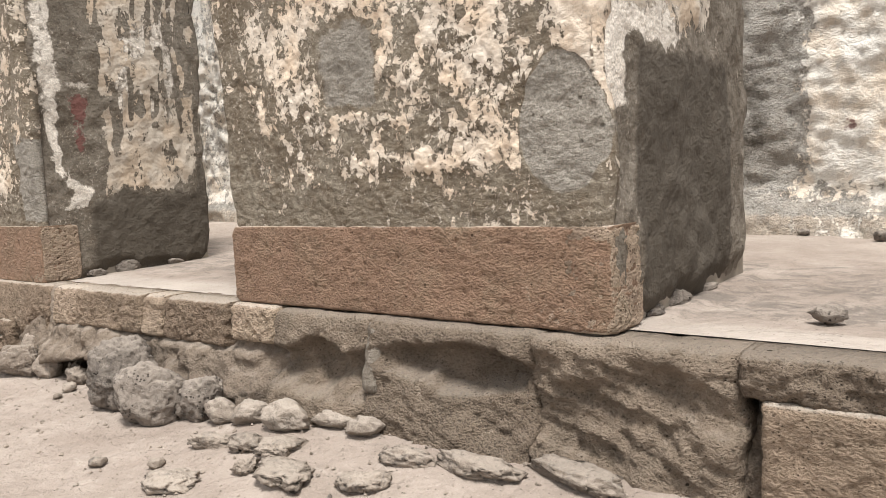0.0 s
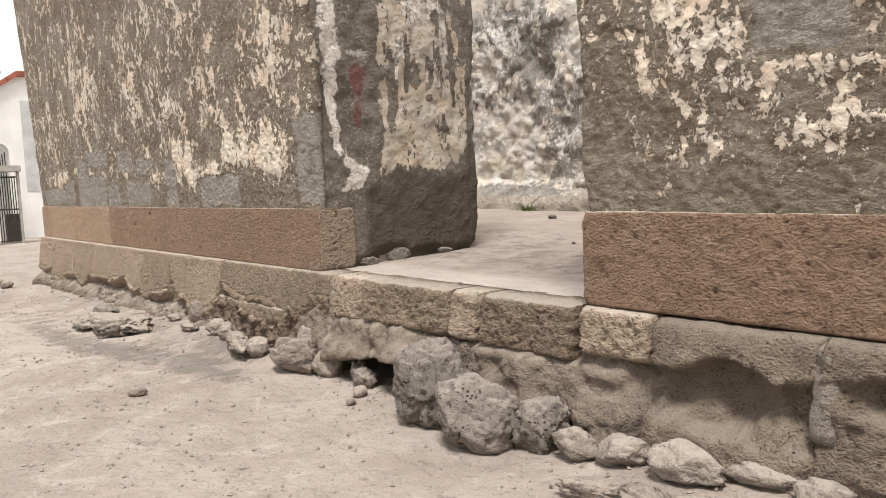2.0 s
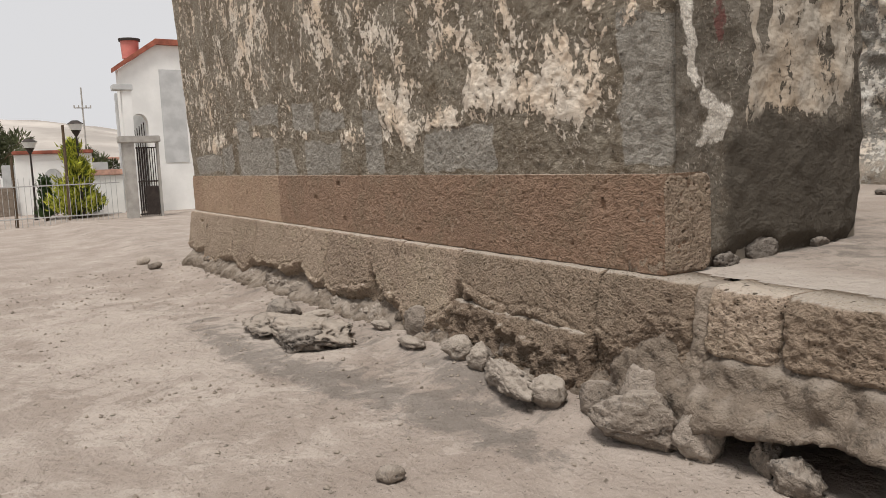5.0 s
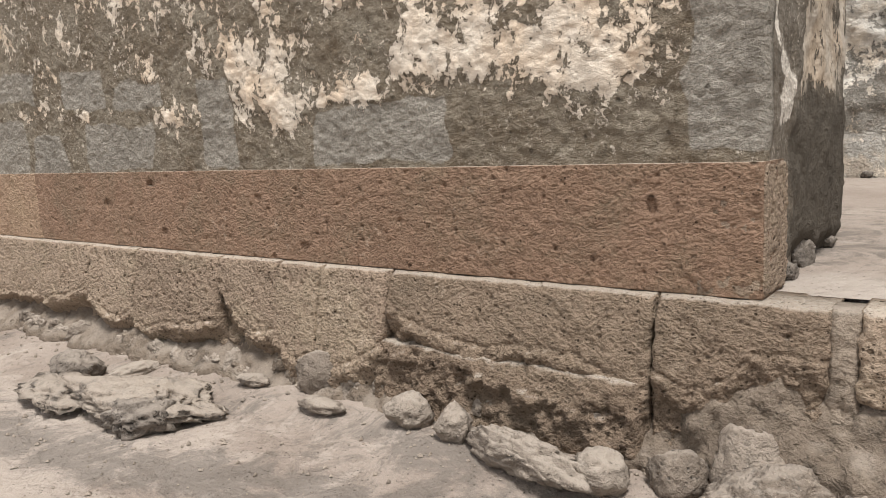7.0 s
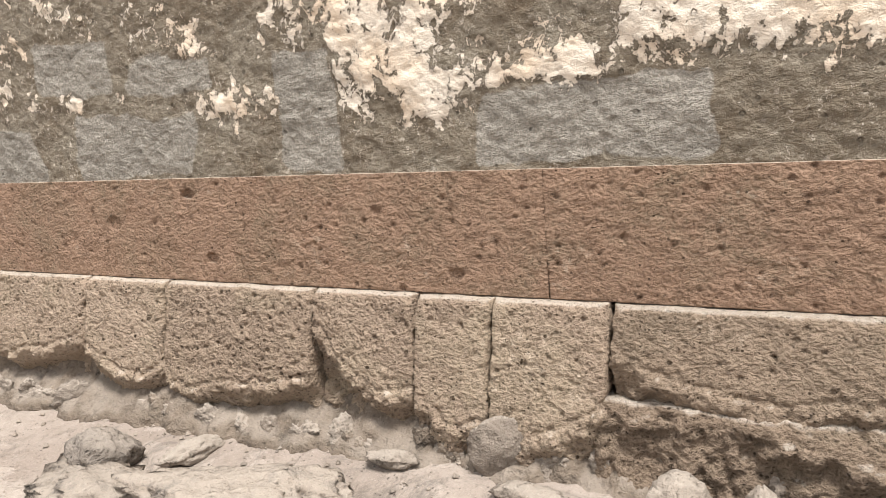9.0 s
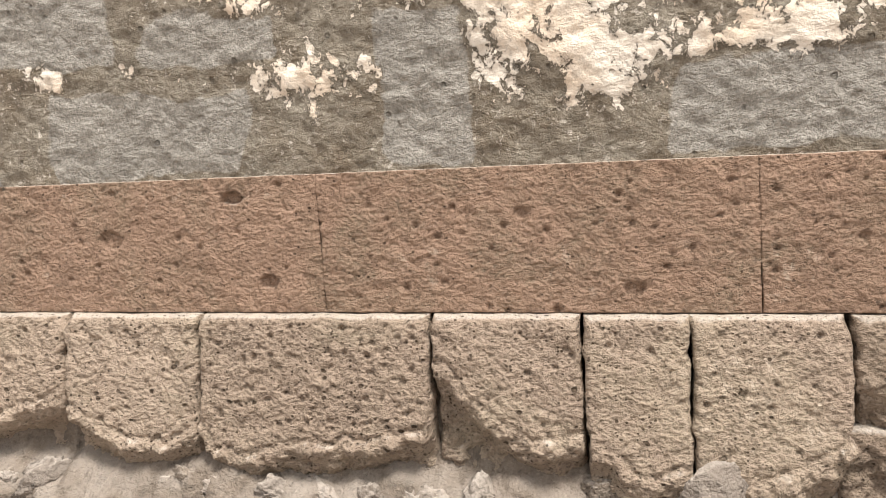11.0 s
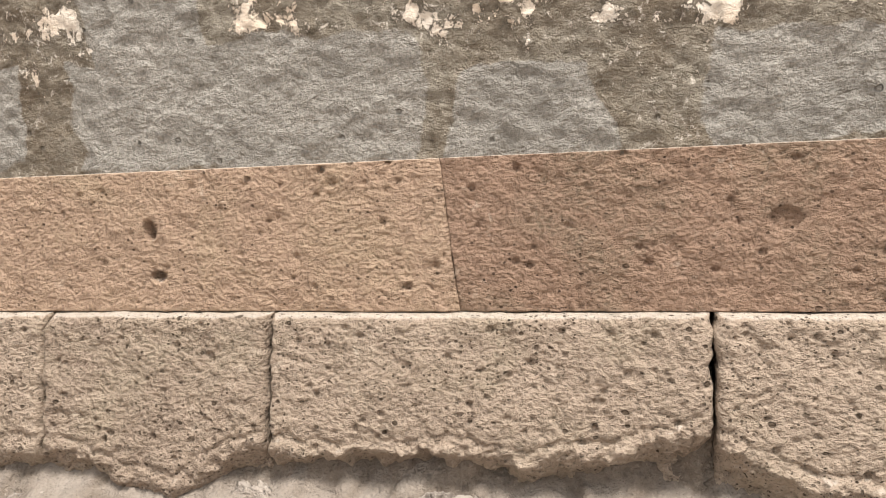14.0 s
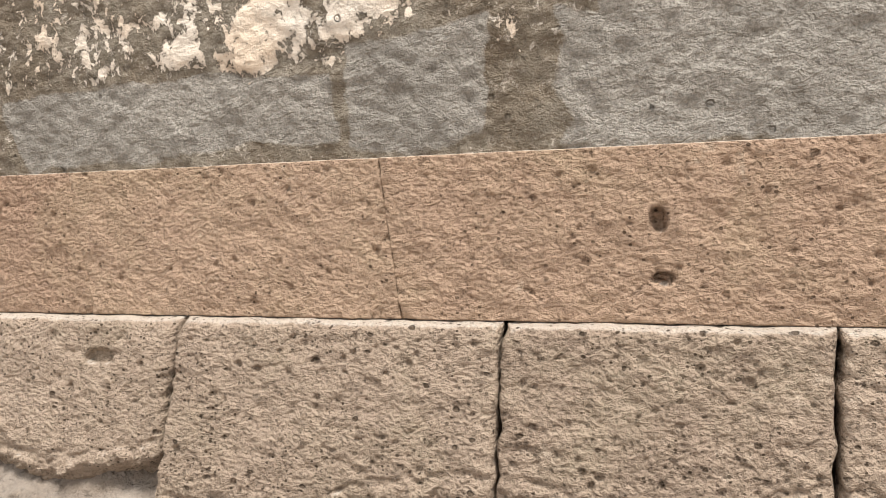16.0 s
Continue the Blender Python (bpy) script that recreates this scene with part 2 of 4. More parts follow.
def rubble(name, dark, light, stain_shade=(0.10, 0.09, 0.08), holed=0.5, dusty=0.55):
    """Rough broken stone or mortar."""
    g = Nodes(name)
    col = g.mix(g.span(g.math("ADD", g.math("MULTIPLY", g.chance(), 0.6), g.math("MULTIPLY", g.noise(6, 5), 0.7)), 0.3, 0.95), dark, light)
    col = g.mix(g.span(g.noise(10, 7, 0.72, warp=0.4), 0.5, 0.7, 0.0, 0.75), col, stain_shade)
    col = g.mix(g.span(g.noise(75, 5, 0.75), 0.52, 0.75, 0.0, 0.55), col, tuple(min(1, c * 1.5) for c in light))
    pores = g.math("MULTIPLY", g.span(g.cells(48).outputs["Distance"], 0.36, 0.12), g.span(g.noise(9, 4), 0.5, 0.65, 0.0, holed))
    # same dark colour paints the shade within pores
    col = g.mix(g.math("MULTIPLY", pores, 0.8), col, stain_shade)
    h = g.math("SUBTRACT", g.math("ADD", g.noise(32, 3, 0.52), g.math("MULTIPLY", g.noise(120, 2, 0.45), 0.35)), g.math("MULTIPLY", pores, 0.6))
    # crevice shade put into the colour by bump height
    col = g.mix(g.span(h, 0.62, 0.38, 0.0, 0.6), col, stain_shade)
    col = g.mix(g.math("MULTIPLY", g.span(g.up(), 0.6, 0.98), dusty), col, (0.46, 0.405, 0.345))
    return g.done(col, 0.95, g.bump(g.math("ADD", h, g.math("MULTIPLY", g.noise(230, 3, 0.6), 0.25)), 0.022, g.bump(g.noise(9, 3, 0.5), 0.04)))


def dusty_ground():
    g = Nodes("dusty_ground")
    damp, crust, pale = g.layer("layers")
    col = g.mix(g.span(g.noise(1.7, 5, 0.6), 0.3, 0.7), (0.29, 0.238, 0.20), (0.39, 0.332, 0.285))
    col = g.mix(g.span(g.noise(9, 7, 0.7), 0.45, 0.72, 0.0, 0.45), col, (0.23, 0.19, 0.155))
    scab = g.span(g.math("ADD", g.noise(3.4, 7, 0.68, warp=0.8), g.math("MULTIPLY", crust, 0.25)), 0.60, 0.64)
    col = g.mix(g.math("MULTIPLY", scab, 0.28), col, (0.55, 0.485, 0.425))
    col = g.mix(g.span(g.noise(150, 5, 0.75), 0.54, 0.74, 0.0, 0.6), col, (0.56, 0.50, 0.44))
    col = g.mix(g.span(g.noise(150, 5, 0.75), 0.46, 0.28, 0.0, 0.5), col, (0.19, 0.16, 0.13))
    wet = g.span(g.math("ADD", damp, g.math("MULTIPLY", g.math("SUBTRACT", g.noise(4.5, 9, 0.78, warp=0.7), 0.5), 2.6)), 0.42, 0.85)
    col = g.mix(g.math("MULTIPLY", wet, 0.6), col, (0.12, 0.108, 0.095))
    col = g.mix(g.math("MULTIPLY", pale, 0.75), col, (0.62, 0.57, 0.51))
    specks = g.cells(70)
    seldom = g.tree.nodes.new("ShaderNodeSeparateColor")
    g.tree.links.new(specks.outputs["Color"], seldom.inputs[0])
    dot = g.math("MULTIPLY", g.span(specks.outputs["Distance"], 0.30, 0.18), g.span(seldom.outputs[0], 0.86, 0.9))
    col = g.mix(g.math("MULTIPLY", dot, 0.7), col, (0.13, 0.11, 0.09))
    h = g.math("ADD", g.math("ADD", g.noise(45, 5, 0.6), g.math("MULTIPLY", dot, 0.6)), g.math("MULTIPLY", scab, 0.15))
    return g.done(col, 0.96, g.bump(g.math("ADD", h, g.math("MULTIPLY", g.noise(190, 3, 0.6), 0.5)), 0.011, g.bump(g.noise(10, 4, 0.55), 0.04)))


def plain(name, color, rough=0.8, vary=0.2, scale=6.0, metal=0.0, bumpy=0.002):
    g = Nodes(name)
    col = g.mix(g.span(g.noise(scale, 5), 0.3, 0.7), tuple(c * (1 - vary) for c in color), tuple(min(1, c * (1 + vary)) for c in color))
    col = g.mix(g.span(g.noise(scale * 7, 4, 0.7), 0.55, 0.8, 0.0, 0.5), col, tuple(c * (1 - 1.6 * vary) for c in color))
    return g.done(col, rough, g.bump(g.noise(scale * 9, 2, 0.4), bumpy), metal)


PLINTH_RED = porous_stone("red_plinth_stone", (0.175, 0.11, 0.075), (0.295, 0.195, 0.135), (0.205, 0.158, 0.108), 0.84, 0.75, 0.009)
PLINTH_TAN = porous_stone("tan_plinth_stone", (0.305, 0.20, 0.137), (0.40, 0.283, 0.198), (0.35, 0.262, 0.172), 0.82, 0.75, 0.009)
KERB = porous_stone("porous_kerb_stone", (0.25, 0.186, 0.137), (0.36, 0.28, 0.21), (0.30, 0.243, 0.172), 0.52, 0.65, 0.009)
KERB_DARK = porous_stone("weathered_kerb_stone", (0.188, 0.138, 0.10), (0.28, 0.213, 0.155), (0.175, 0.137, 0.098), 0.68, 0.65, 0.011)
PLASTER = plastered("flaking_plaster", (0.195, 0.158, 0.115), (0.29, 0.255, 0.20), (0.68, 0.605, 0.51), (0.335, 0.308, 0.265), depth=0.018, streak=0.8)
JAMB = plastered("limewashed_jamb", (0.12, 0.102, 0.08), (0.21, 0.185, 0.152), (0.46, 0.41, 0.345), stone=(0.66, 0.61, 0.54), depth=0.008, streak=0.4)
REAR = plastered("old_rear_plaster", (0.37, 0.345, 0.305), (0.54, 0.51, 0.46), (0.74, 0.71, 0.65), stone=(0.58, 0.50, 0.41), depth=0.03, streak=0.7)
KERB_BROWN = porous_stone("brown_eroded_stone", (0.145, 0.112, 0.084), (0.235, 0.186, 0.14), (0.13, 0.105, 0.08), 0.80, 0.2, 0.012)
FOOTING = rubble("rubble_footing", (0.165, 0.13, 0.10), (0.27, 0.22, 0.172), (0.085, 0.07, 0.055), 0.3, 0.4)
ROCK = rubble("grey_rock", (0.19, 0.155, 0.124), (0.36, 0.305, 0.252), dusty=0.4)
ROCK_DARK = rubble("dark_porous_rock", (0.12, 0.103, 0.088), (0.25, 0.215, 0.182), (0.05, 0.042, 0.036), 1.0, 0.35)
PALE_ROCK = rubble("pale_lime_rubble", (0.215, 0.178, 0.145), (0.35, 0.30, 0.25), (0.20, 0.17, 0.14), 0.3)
GROUND = dusty_ground()


# ---- mesh helpers ----
def mesh_object(name, verts, faces, material, parent=None, smooth=True, layers=None):
    me = bpy.data.meshes.new(name)
    me.from_pydata(np.asarray(verts, float).tolist(), [], faces)
    if smooth:
        me.polygons.foreach_set("use_smooth", np.ones(len(me.polygons), bool))
    if layers is not None:
        a = me.color_attributes.new("layers", "FLOAT_COLOR", "POINT")
        a.data.foreach_set("color", np.asarray(layers, np.float32).ravel())
    me.materials.append(material)
    ob = new(name, me)
    ob.parent = parent
    return ob


def part(name, bm, material, parent, label=""):
    me = bpy.data.meshes.new(name)
    bm.to_mesh(me)
    bm.free()
    me.materials.append(material)
    ob = new(name, me)
    ob.parent = parent
    return tagged(ob, label)


def grid_faces(nu, nv):
    i, j = np.meshgrid(np.arange(nu - 1), np.arange(nv - 1), indexing="ij")
    a = (i * nv + j).ravel()
    return np.stack([a, a + nv, a + nv + 1, a + 1], 1).tolist()


def add_box(bm, x0, x1, y0, y1, z0, z1, bevel=0.0):
    vs = bmesh.ops.create_cube(bm, size=1.0)["verts"]
    for v in vs:
        v.co = Vector(((x0 + x1) / 2 + v.co.x * (x1 - x0), (y0 + y1) / 2 + v.co.y * (y1 - y0), (z0 + z1) / 2 + v.co.z * (z1 - z0)))
    if bevel:
        es = list({e for v in vs for e in v.link_edges})
        bmesh.ops.bevel(bm, geom=es, offset=bevel, segments=2, affect="EDGES")


def add_rod(bm, a, b, r0, r1, sides=8):
    a, b = Vector(a), Vector(b)
    m = Matrix.Translation((a + b) / 2) @ (b - a).to_track_quat("Z", "Y").to_matrix().to_4x4()
    bmesh.ops.create_cone(bm, cap_ends=True, segments=sides, radius1=r0, radius2=r1, depth=(b - a).length, matrix=m)


def box_part(name, dims, material, parent, bevel=0.01, label=""):
    bm = bmesh.new()
    add_box(bm, *dims, bevel=bevel)
    return part(name, bm, material, parent, label)


def sheet(name, us, vs, place, material, parent=None, layers=None, back=None):
    """A relief surface over a grid; back: an offset that closes it into a slab."""
    U, V = np.meshgrid(us, vs, indexing="ij")
    pts = np.stack([np.broadcast_to(c, U.shape) for c in place(U, V)], -1).reshape(-1, 3)
    nu, nv = U.shape
    faces = grid_faces(nu, nv)
    lay = None
    if layers is not None:
        lay = np.stack([np.broadcast_to(c, U.shape).ravel() for c in (*layers(U, V), 0 * U)[:4]], 1)
    if back is not None:
        ids = np.arange(nu * nv).reshape(nu, nv)
        ring = np.concatenate([ids[:, 0], ids[-1, 1:], ids[-2::-1, -1], ids[0, -2:0:-1]])
        off = pts[ring].copy()
        back(off)
        n0 = len(pts)
        pts = np.concatenate([pts, off])
        k = len(ring)
        for q in range(k):
            faces.append([int(ring[(q + 1) % k]), int(ring[q]), n0 + q, n0 + (q + 1) % k])
        faces.append([n0 + q for q in range(k)][::-1])
        if lay is not None:
            lay = np.concatenate([lay, lay[ring]])
    return mesh_object(name, pts, faces, material, parent, True, lay)


def flatten(axis, value):
    """A way to close a sheet: its rim is laid on the plane axis = value."""
    def back(p):
        p[:, axis] = value
    return back


def pits(U, V, seed, cell, chance, r0, r1):
    """Depth from 0 to 1 of scattered round pores."""
    gi, gj = np.floor(U / cell).astype(np.int64), np.floor(V / cell).astype(np.int64)
    deep = np.zeros(np.shape(U))
    for a in (-1, 0, 1):
        for b in (-1, 0, 1):
            i, j = gi + a, gj + b
            cu, cv = (i + hash3(i, j, 1, seed)) * cell, (j + hash3(i, j, 2, seed)) * cell
            r = r0 + (r1 - r0) * hash3(i, j, 3, seed) ** 3
            tall = 0.6 + 0.5 * hash3(i, j, 5, seed)
            q = np.hypot(U - cu, (V - cv) / tall) / r
            deep = np.maximum(deep, (hash3(i, j, 4, seed) < chance) * step(1.15, 0.55, q) * np.clip(r / 0.010, 0.4, 1.2))
    return deep


def stone_block(name, x0, x1, z0, z1, yf, yb, material, parent, seed, r=0.018, rough=0.006, lean=0.0, brk=None, cell=0.014, hollows=(), chip=0.02, jag=0.004, label="", pores=None, lip=0.018, recess=0.09, slant=(0, 0), strata=0.0):
    """A dressed stone: relief face towards -y, rounded edges, a broken foot, pores and eroded hollows."""
    nu, nv = max(8, int((x1 - x0) / cell)), max(8, int((z1 - z0) / cell))
    inset = np.array([0, 0.25, 0.6]) * r

    def axis(a, b, n):
        return np.concatenate([a + inset, np.linspace(a + r, b - r, n), (b - inset)[::-1]])

    def place(U, V):
        e = np.minimum(np.minimum(U - x0, x1 - U), np.minimum(V - z0, z1 - V))
        k = np.clip(1 - e / r, 0, 1)
        y = yf - lean * (z1 - V) + r * (1 - np.sqrt(np.maximum(0, 1 - k * k)))
        y = y + rough * fbm(U, V, seed * 3.1, 9, 4, seed) + rough * 0.6 * fbm(U, V, seed * 1.7, 40, 3, seed + 5)
        if cell < 0.009:
            y = y + 0.0021 * fbm(U, V * 1.1, seed, 66, 2, seed + 50, 0.6)
        corner = np.minimum(U - x0, x1 - U) + np.minimum(V - z0, z1 - V)
        y = y + chip * step(0.05, 0.0, corner) * (0.5 + vnoise(U * 7, V * 7, seed, seed))
        if strata:
            y = y + strata * fbm(U * 1.5 + V * 1.2, V * 5.0 + U * 1.6, seed, 2.2, 5, seed + 40, 0.62)
        whole = 1.0
        if brk:
            line = np.interp(U, *zip(*brk)) + 0.018 * fbm(U, 0, seed, 7, 5, seed, 0.7) + 0.012 * fbm(U, V, seed, 24, 4, seed + 1, 0.65)
            d = line - V
            crumb = fbm(U, V, seed, 13, 5, seed + 9, 0.7)
            shelf = 0.028 + 0.03 * vnoise(U * 5, 0, seed, seed + 2)
            ledge = fbm(U, V, seed, 26, 4, seed + 12, 0.65)
            y = y - lip * step(0.0, 0.02, d) * step(shelf + 0.07, shelf - 0.01, d) * np.clip(0.15 + 0.9 * crumb + 1.1 * ledge, -0.6, 1.1)
            y = y + recess * step(shelf * 0.5, shelf + 0.10, d) + step(0.0, 0.02, d) * (0.028 * crumb + 0.010 * ledge)
            y = y + 0.008 * step(-0.022, 0.0, d) * step(0.004, 0.0, d)
            whole = step(0.004, -0.004, d)
        if pores:
            y = y + whole * (k < 0.5) * 0.011 * np.maximum(pits(U, V, seed, 0.034, pores, 0.0045, 0.012), 0.7 * pits(U, V, seed + 7, 0.019, pores * 0.7, 0.003, 0.0055))
        for cx, cz, rx, rz, dd in hollows:
            q = ((U - cx) / rx) ** 2 + ((V - cz) / rz) ** 2 + 0.5 * fbm(U, V, seed, 6, 3, seed + 31) * (rx > 0.1)
            y = y + dd * (step(1.35, 0.1, q) if rx > 0.1 else step(1.15, 0.7, q))
        f = (U - x0) / (x1 - x0)
        tilt = (slant[0] * (1 - f) + slant[1] * f) * (z1 - V)
        near = np.minimum(U - x0, x1 - U)
        wob = jag * fbm(0, V, seed, 25, 3, seed + 3) * step(r * 2, 0, near)
        return U + wob + tilt, y, V + 0.35 * jag * fbm(U, 0, seed, 14, 3, seed + 8) * (z1 - V < r)

    def back(p):
        p[:, 1] = yb

    ob = sheet(name, axis(x0, x1, nu), axis(z0, z1, nv), place, material, parent, None, back)
    return tagged(ob, label)


def rock_mesh(name, size, material, seed, detail=3, rough=0.25):
    """A worn rock of the given half sizes, standing with its foot near z = 0."""
    bm = bmesh.new()
    bmesh.ops.create_icosphere(bm, subdivisions=detail, radius=1.0)
    rnd = random.Random(seed)
    cuts = [(Vector((rnd.uniform(-1, 1), rnd.uniform(-1, 1), rnd.uniform(-0.6, 1))).normalized(), rnd.uniform(0.62, 0.9)) for _ in range(9)]
    co = np.array([v.co[:] for v in bm.verts])
    n1 = fbm(co[:, 0], co[:, 1], co[:, 2], 1.3, 3, seed)
    n2 = fbm(co[:, 0], co[:, 1], co[:, 2], 3.2, 6, seed + 4, 0.62)
    n3 = np.abs(fbm(co[:, 0], co[:, 1], co[:, 2], 2.4, 4, seed + 8, 0.6))
    for v, a, b, c in zip(bm.verts, n1, n2, n3):
        p = v.co * (1 + rough * 0.9 * a)
        for d, h in cuts:
            over = p.dot(d) - h
            if over > 0:
                p = p - d * over * 0.7
        p = p * (1 + rough * 0.6 * b - rough * 0.5 * max(0.0, 0.18 - c) / 0.18)
        v.co = Vector((p.x * size[0], p.y * size[1], p.z * size[2]))
    for f in bm.faces:
        f.smooth = True
    me = bpy.data.meshes.new(name)
    bm.to_mesh(me)
    bm.free()
    me.materials.append(material)
    return me


# ---- ground: one sheet, with fine relief along the walk ----
def ground_z(x, y):
    x, y = np.asarray(x, float), np.asarray(y, float)
    near = step(-1.1, -0.1, y)
    z = 0.11 * step(2.0, 3.3, x) * near + 0.03 * near + 0.055 * step(-0.5, -0.1, y + 0.08 * fbm(x, 0, 0, 1.8, 3, 15)) * step(0.1, -0.4, x) + 0.015 * np.abs(fbm(x, y, 0, 3.0, 4, 16)) * step(-1.3, -0.5, y) * step(0.3, -0.5, x)
    z = z - 0.012 * np.clip(-x - 2, 0, 18)
    z = z + 0.018 * fbm(x, y, 0, 0.9, 4, 3) * step(60, 20, np.hypot(x, y)) + 0.006 * fbm(x, y, 0, 7, 3, 5) * step(14, 8, np.hypot(x, y))
    return z


def ground_layers(U, V):
    damp = 0.5 * blob(U, V, -2.5, -1.02, 0.75, 0.20) + 0.55 * blob(U, V, -1.5, -0.82, 0.75, 0.24) + 0.5 * blob(U, V, -0.6, -0.68, 0.55, 0.16) + 0.3 * blob(U, V, -0.1, -0.62, 0.3, 0.1)
    damp = damp + 0.3 * blob(U, V, -3.6, -0.9, 0.8, 0.3) + 0.32 * blob(U, V, 0.68, -1.47, 0.35, 0.09) + 0.3 * blob(U, V, 2.3, -1.25, 0.3, 0.12) + 0.2 * blob(U, V, -5.5, -1.2, 1.6, 0.5)
    damp = 1.35 * damp + 0.35 * blob(U, V, -1.0, -0.35, 0.8, 0.16) + 0.26 * step(-0.65, -0.35, V) * step(0.4, -0.1, U) + 0.12 * step(0.5, -0.5, U) * step(-1.6, -0.8, V)
    return damp, blob(U, V, -2.6, -0.7, 0.8, 0.35) + blob(U, V, -3.6, -1.5, 2.5, 0.8), 0 * U


xs = np.concatenate([[-3000, -900, -300, -120, -60, -38], np.arange(-28, -9, 0.6), np.arange(-9, 7.0, 0.035), np.arange(7.0, 16, 0.6), [24, 50, 150, 600, 3000]])
ys = np.concatenate([[-3000, -600, -150, -50, -20], np.arange(-12, -3.6, 0.5), np.arange(-3.6, 0.25, 0.035), np.arange(0.4, 12, 0.8), [20, 60, 200, 800, 3000]])
ground = sheet("ground", xs, ys, lambda U, V: (U, V, ground_z(U, V)), GROUND, None, ground_layers)
tagged(ground, "dusty trodden earth with grit and damp stains", "ground", kind="structure")


# ---- platform floor behind the kerb ----
def floor_z(x, y):
    slope = np.clip(0.034 - 0.005 * np.asarray(x, float), 0.008, 0.05)
    return 0.649 + np.clip(np.asarray(y, float) - 0.3, 0, None) * slope


# first layer: floor darker behind its front edge; third: front strip paler
platform = sheet("platform_floor", np.concatenate([np.arange(-7.4, -3, 0.5), np.arange(-3, 7, 0.05), np.arange(7, 12, 0.5)]), np.arange(0.155, 4.7, 0.05),
                 lambda U, V: (U, V, floor_z(U, V) + 0.006 * fbm(U, V, 0, 1.5, 4, 8) * step(0.0, 0.4, V) - 0.016 * step(0.0, 0.03, V - 0.3 - 0.08 * (U - 4.5) + 0.03 * fbm(U, 0, 0, 2, 3, 4)) * (U > 4.55)), GROUND, None, lambda U, V: (0.58 * step(0.35, 0.75, V) * step(3.6, 1.8, V), 0 * U, 0.42 * step(0.56, 0.34, V + 0.10 * fbm(U, V, 0, 2.5, 4, 66) + 0.03 * fbm(U, V, 0, 14, 3, 67)) * step(-0.3, 0.0, U) + 0.12 * step(2.6, 3.6, V)))
tagged(platform, "raised platform floor covered in pale dust", "floor", kind="structure")

# ---- kerb: stones along the platform edge ----
kerb = tagged(new("kerb"), "worn kerb of porous stone blocks along the platform", "kerb", kind="structure")
# a row: left end, right end, line of the broken foot, lip, recess, pores, lean of the two joints
ROW = (
    (-7.46, -6.665, ((-7.5, 0.27), (-7.0, 0.25), (-6.67, 0.31)), 0.006, 0.12, 0.25, (0, -0.16)),
    (-6.655, -5.747, ((-6.6, 0.17), (-6.26, 0.16), (-6.1, 0.24), (-5.78, 0.28)), 0.016, 0.07, 0.55, (-0.16, -0.04)),
    (-5.735, -4.995, ((-5.76, 0.28), (-5.61, 0.27), (-5.48, 0.22), (-5.28, 0.20), (-5.07, 0.30), (-4.99, 0.32)), 0.02, 0.07, 0.65, (-0.04, -0.03)),
    (-4.985, -3.795, ((-5.0, 0.30), (-4.41, 0.315), (-4.28, 0.29), (-4.03, 0.33), (-3.79, 0.42)), 0.002, 0.13, 0.55, (-0.03, 0.0)),
    (-3.785, -3.315, ((-3.79, 0.37), (-3.65, 0.29), (-3.56, 0.26), (-3.42, 0.25), (-3.33, 0.30)), 0.028, 0.09, 0.6, (0, 0)),
    (-3.305, -2.575, ((-3.32, 0.36), (-3.24, 0.26), (-3.14, 0.235), (-3.02, 0.27), (-2.86, 0.29), (-2.60, 0.33), (-2.57, 0.38)), 0.028, 0.09, 0.85, (0, 0.02)),
    (-2.565, -2.142, ((-2.57, 0.52), (-2.51, 0.49), (-2.46, 0.42), (-2.37, 0.35), (-2.26, 0.31), (-2.14, 0.33)), 0.024, 0.08, 0.4, (0.02, 0.03)),
    (-2.134, -1.852, ((-2.13, 0.33), (-1.98, 0.24), (-1.85, 0.26)), 0.008, 0.05, 0.3, (0.03, 0.0)),
    (-1.846, -1.458, ((-1.84, 0.22), (-1.70, 0.24), (-1.57, 0.28), (-1.46, 0.36)), 0.008, 0.05, 0.3, (0.0, 0.0)),
    (-1.448, -0.322, ((-1.44, 0.50), (-1.1, 0.41), (-0.75, 0.42), (-0.6, 0.42), (-0.45, 0.37), (-0.33, 0.35)), 0.022, 0.06, 0.3, (0.0, -0.02)),
    (-0.314, 0.20, ((-0.33, 0.42), (-0.2, 0.37), (-0.07, 0.42), (0.0, 0.50), (0.2, 0.52)), 0.004, 0.05, 0.25, (-0.02, 0.0)),
)
for k, (a, b, brk, lip, recess, pores, slant) in enumerate(ROW):
    stone_block("kerb_stone", a, b, 0.10, 0.648, -0.052, 0.18, KERB_DARK if k in (9, 10) else KERB, kerb, 20 + k, r=0.02, rough=0.007, lean=0.20 if k > 6 else 0.15, brk=brk, cell=0.0055, pores=pores, lip=lip, recess=recess, slant=slant, hollows=((-6.91, 0.54, 0.05, 0.025, 0.02),) if k == 0 else (), chip=0.03, jag=0.006)
for x0, x1, z0, mat, brk in ((0.27, 0.565, 0.39, KERB, None), (0.585, 1.385, 0.40, KERB_DARK, None), (1.395, 1.60, 0.40, KERB, None), (1.63, 2.24, 0.40, KERB_DARK, None), (2.28, 2.64, 0.45, KERB, None)):
    stone_block("kerb_stone", x0, x1, z0, 0.648, -0.07, 0.18, mat, kerb, int(x0 * 50) + 90, r=0.028, rough=0.012, lean=0.08, brk=brk, cell=0.008, pores=0.6, jag=0.008, chip=0.035)
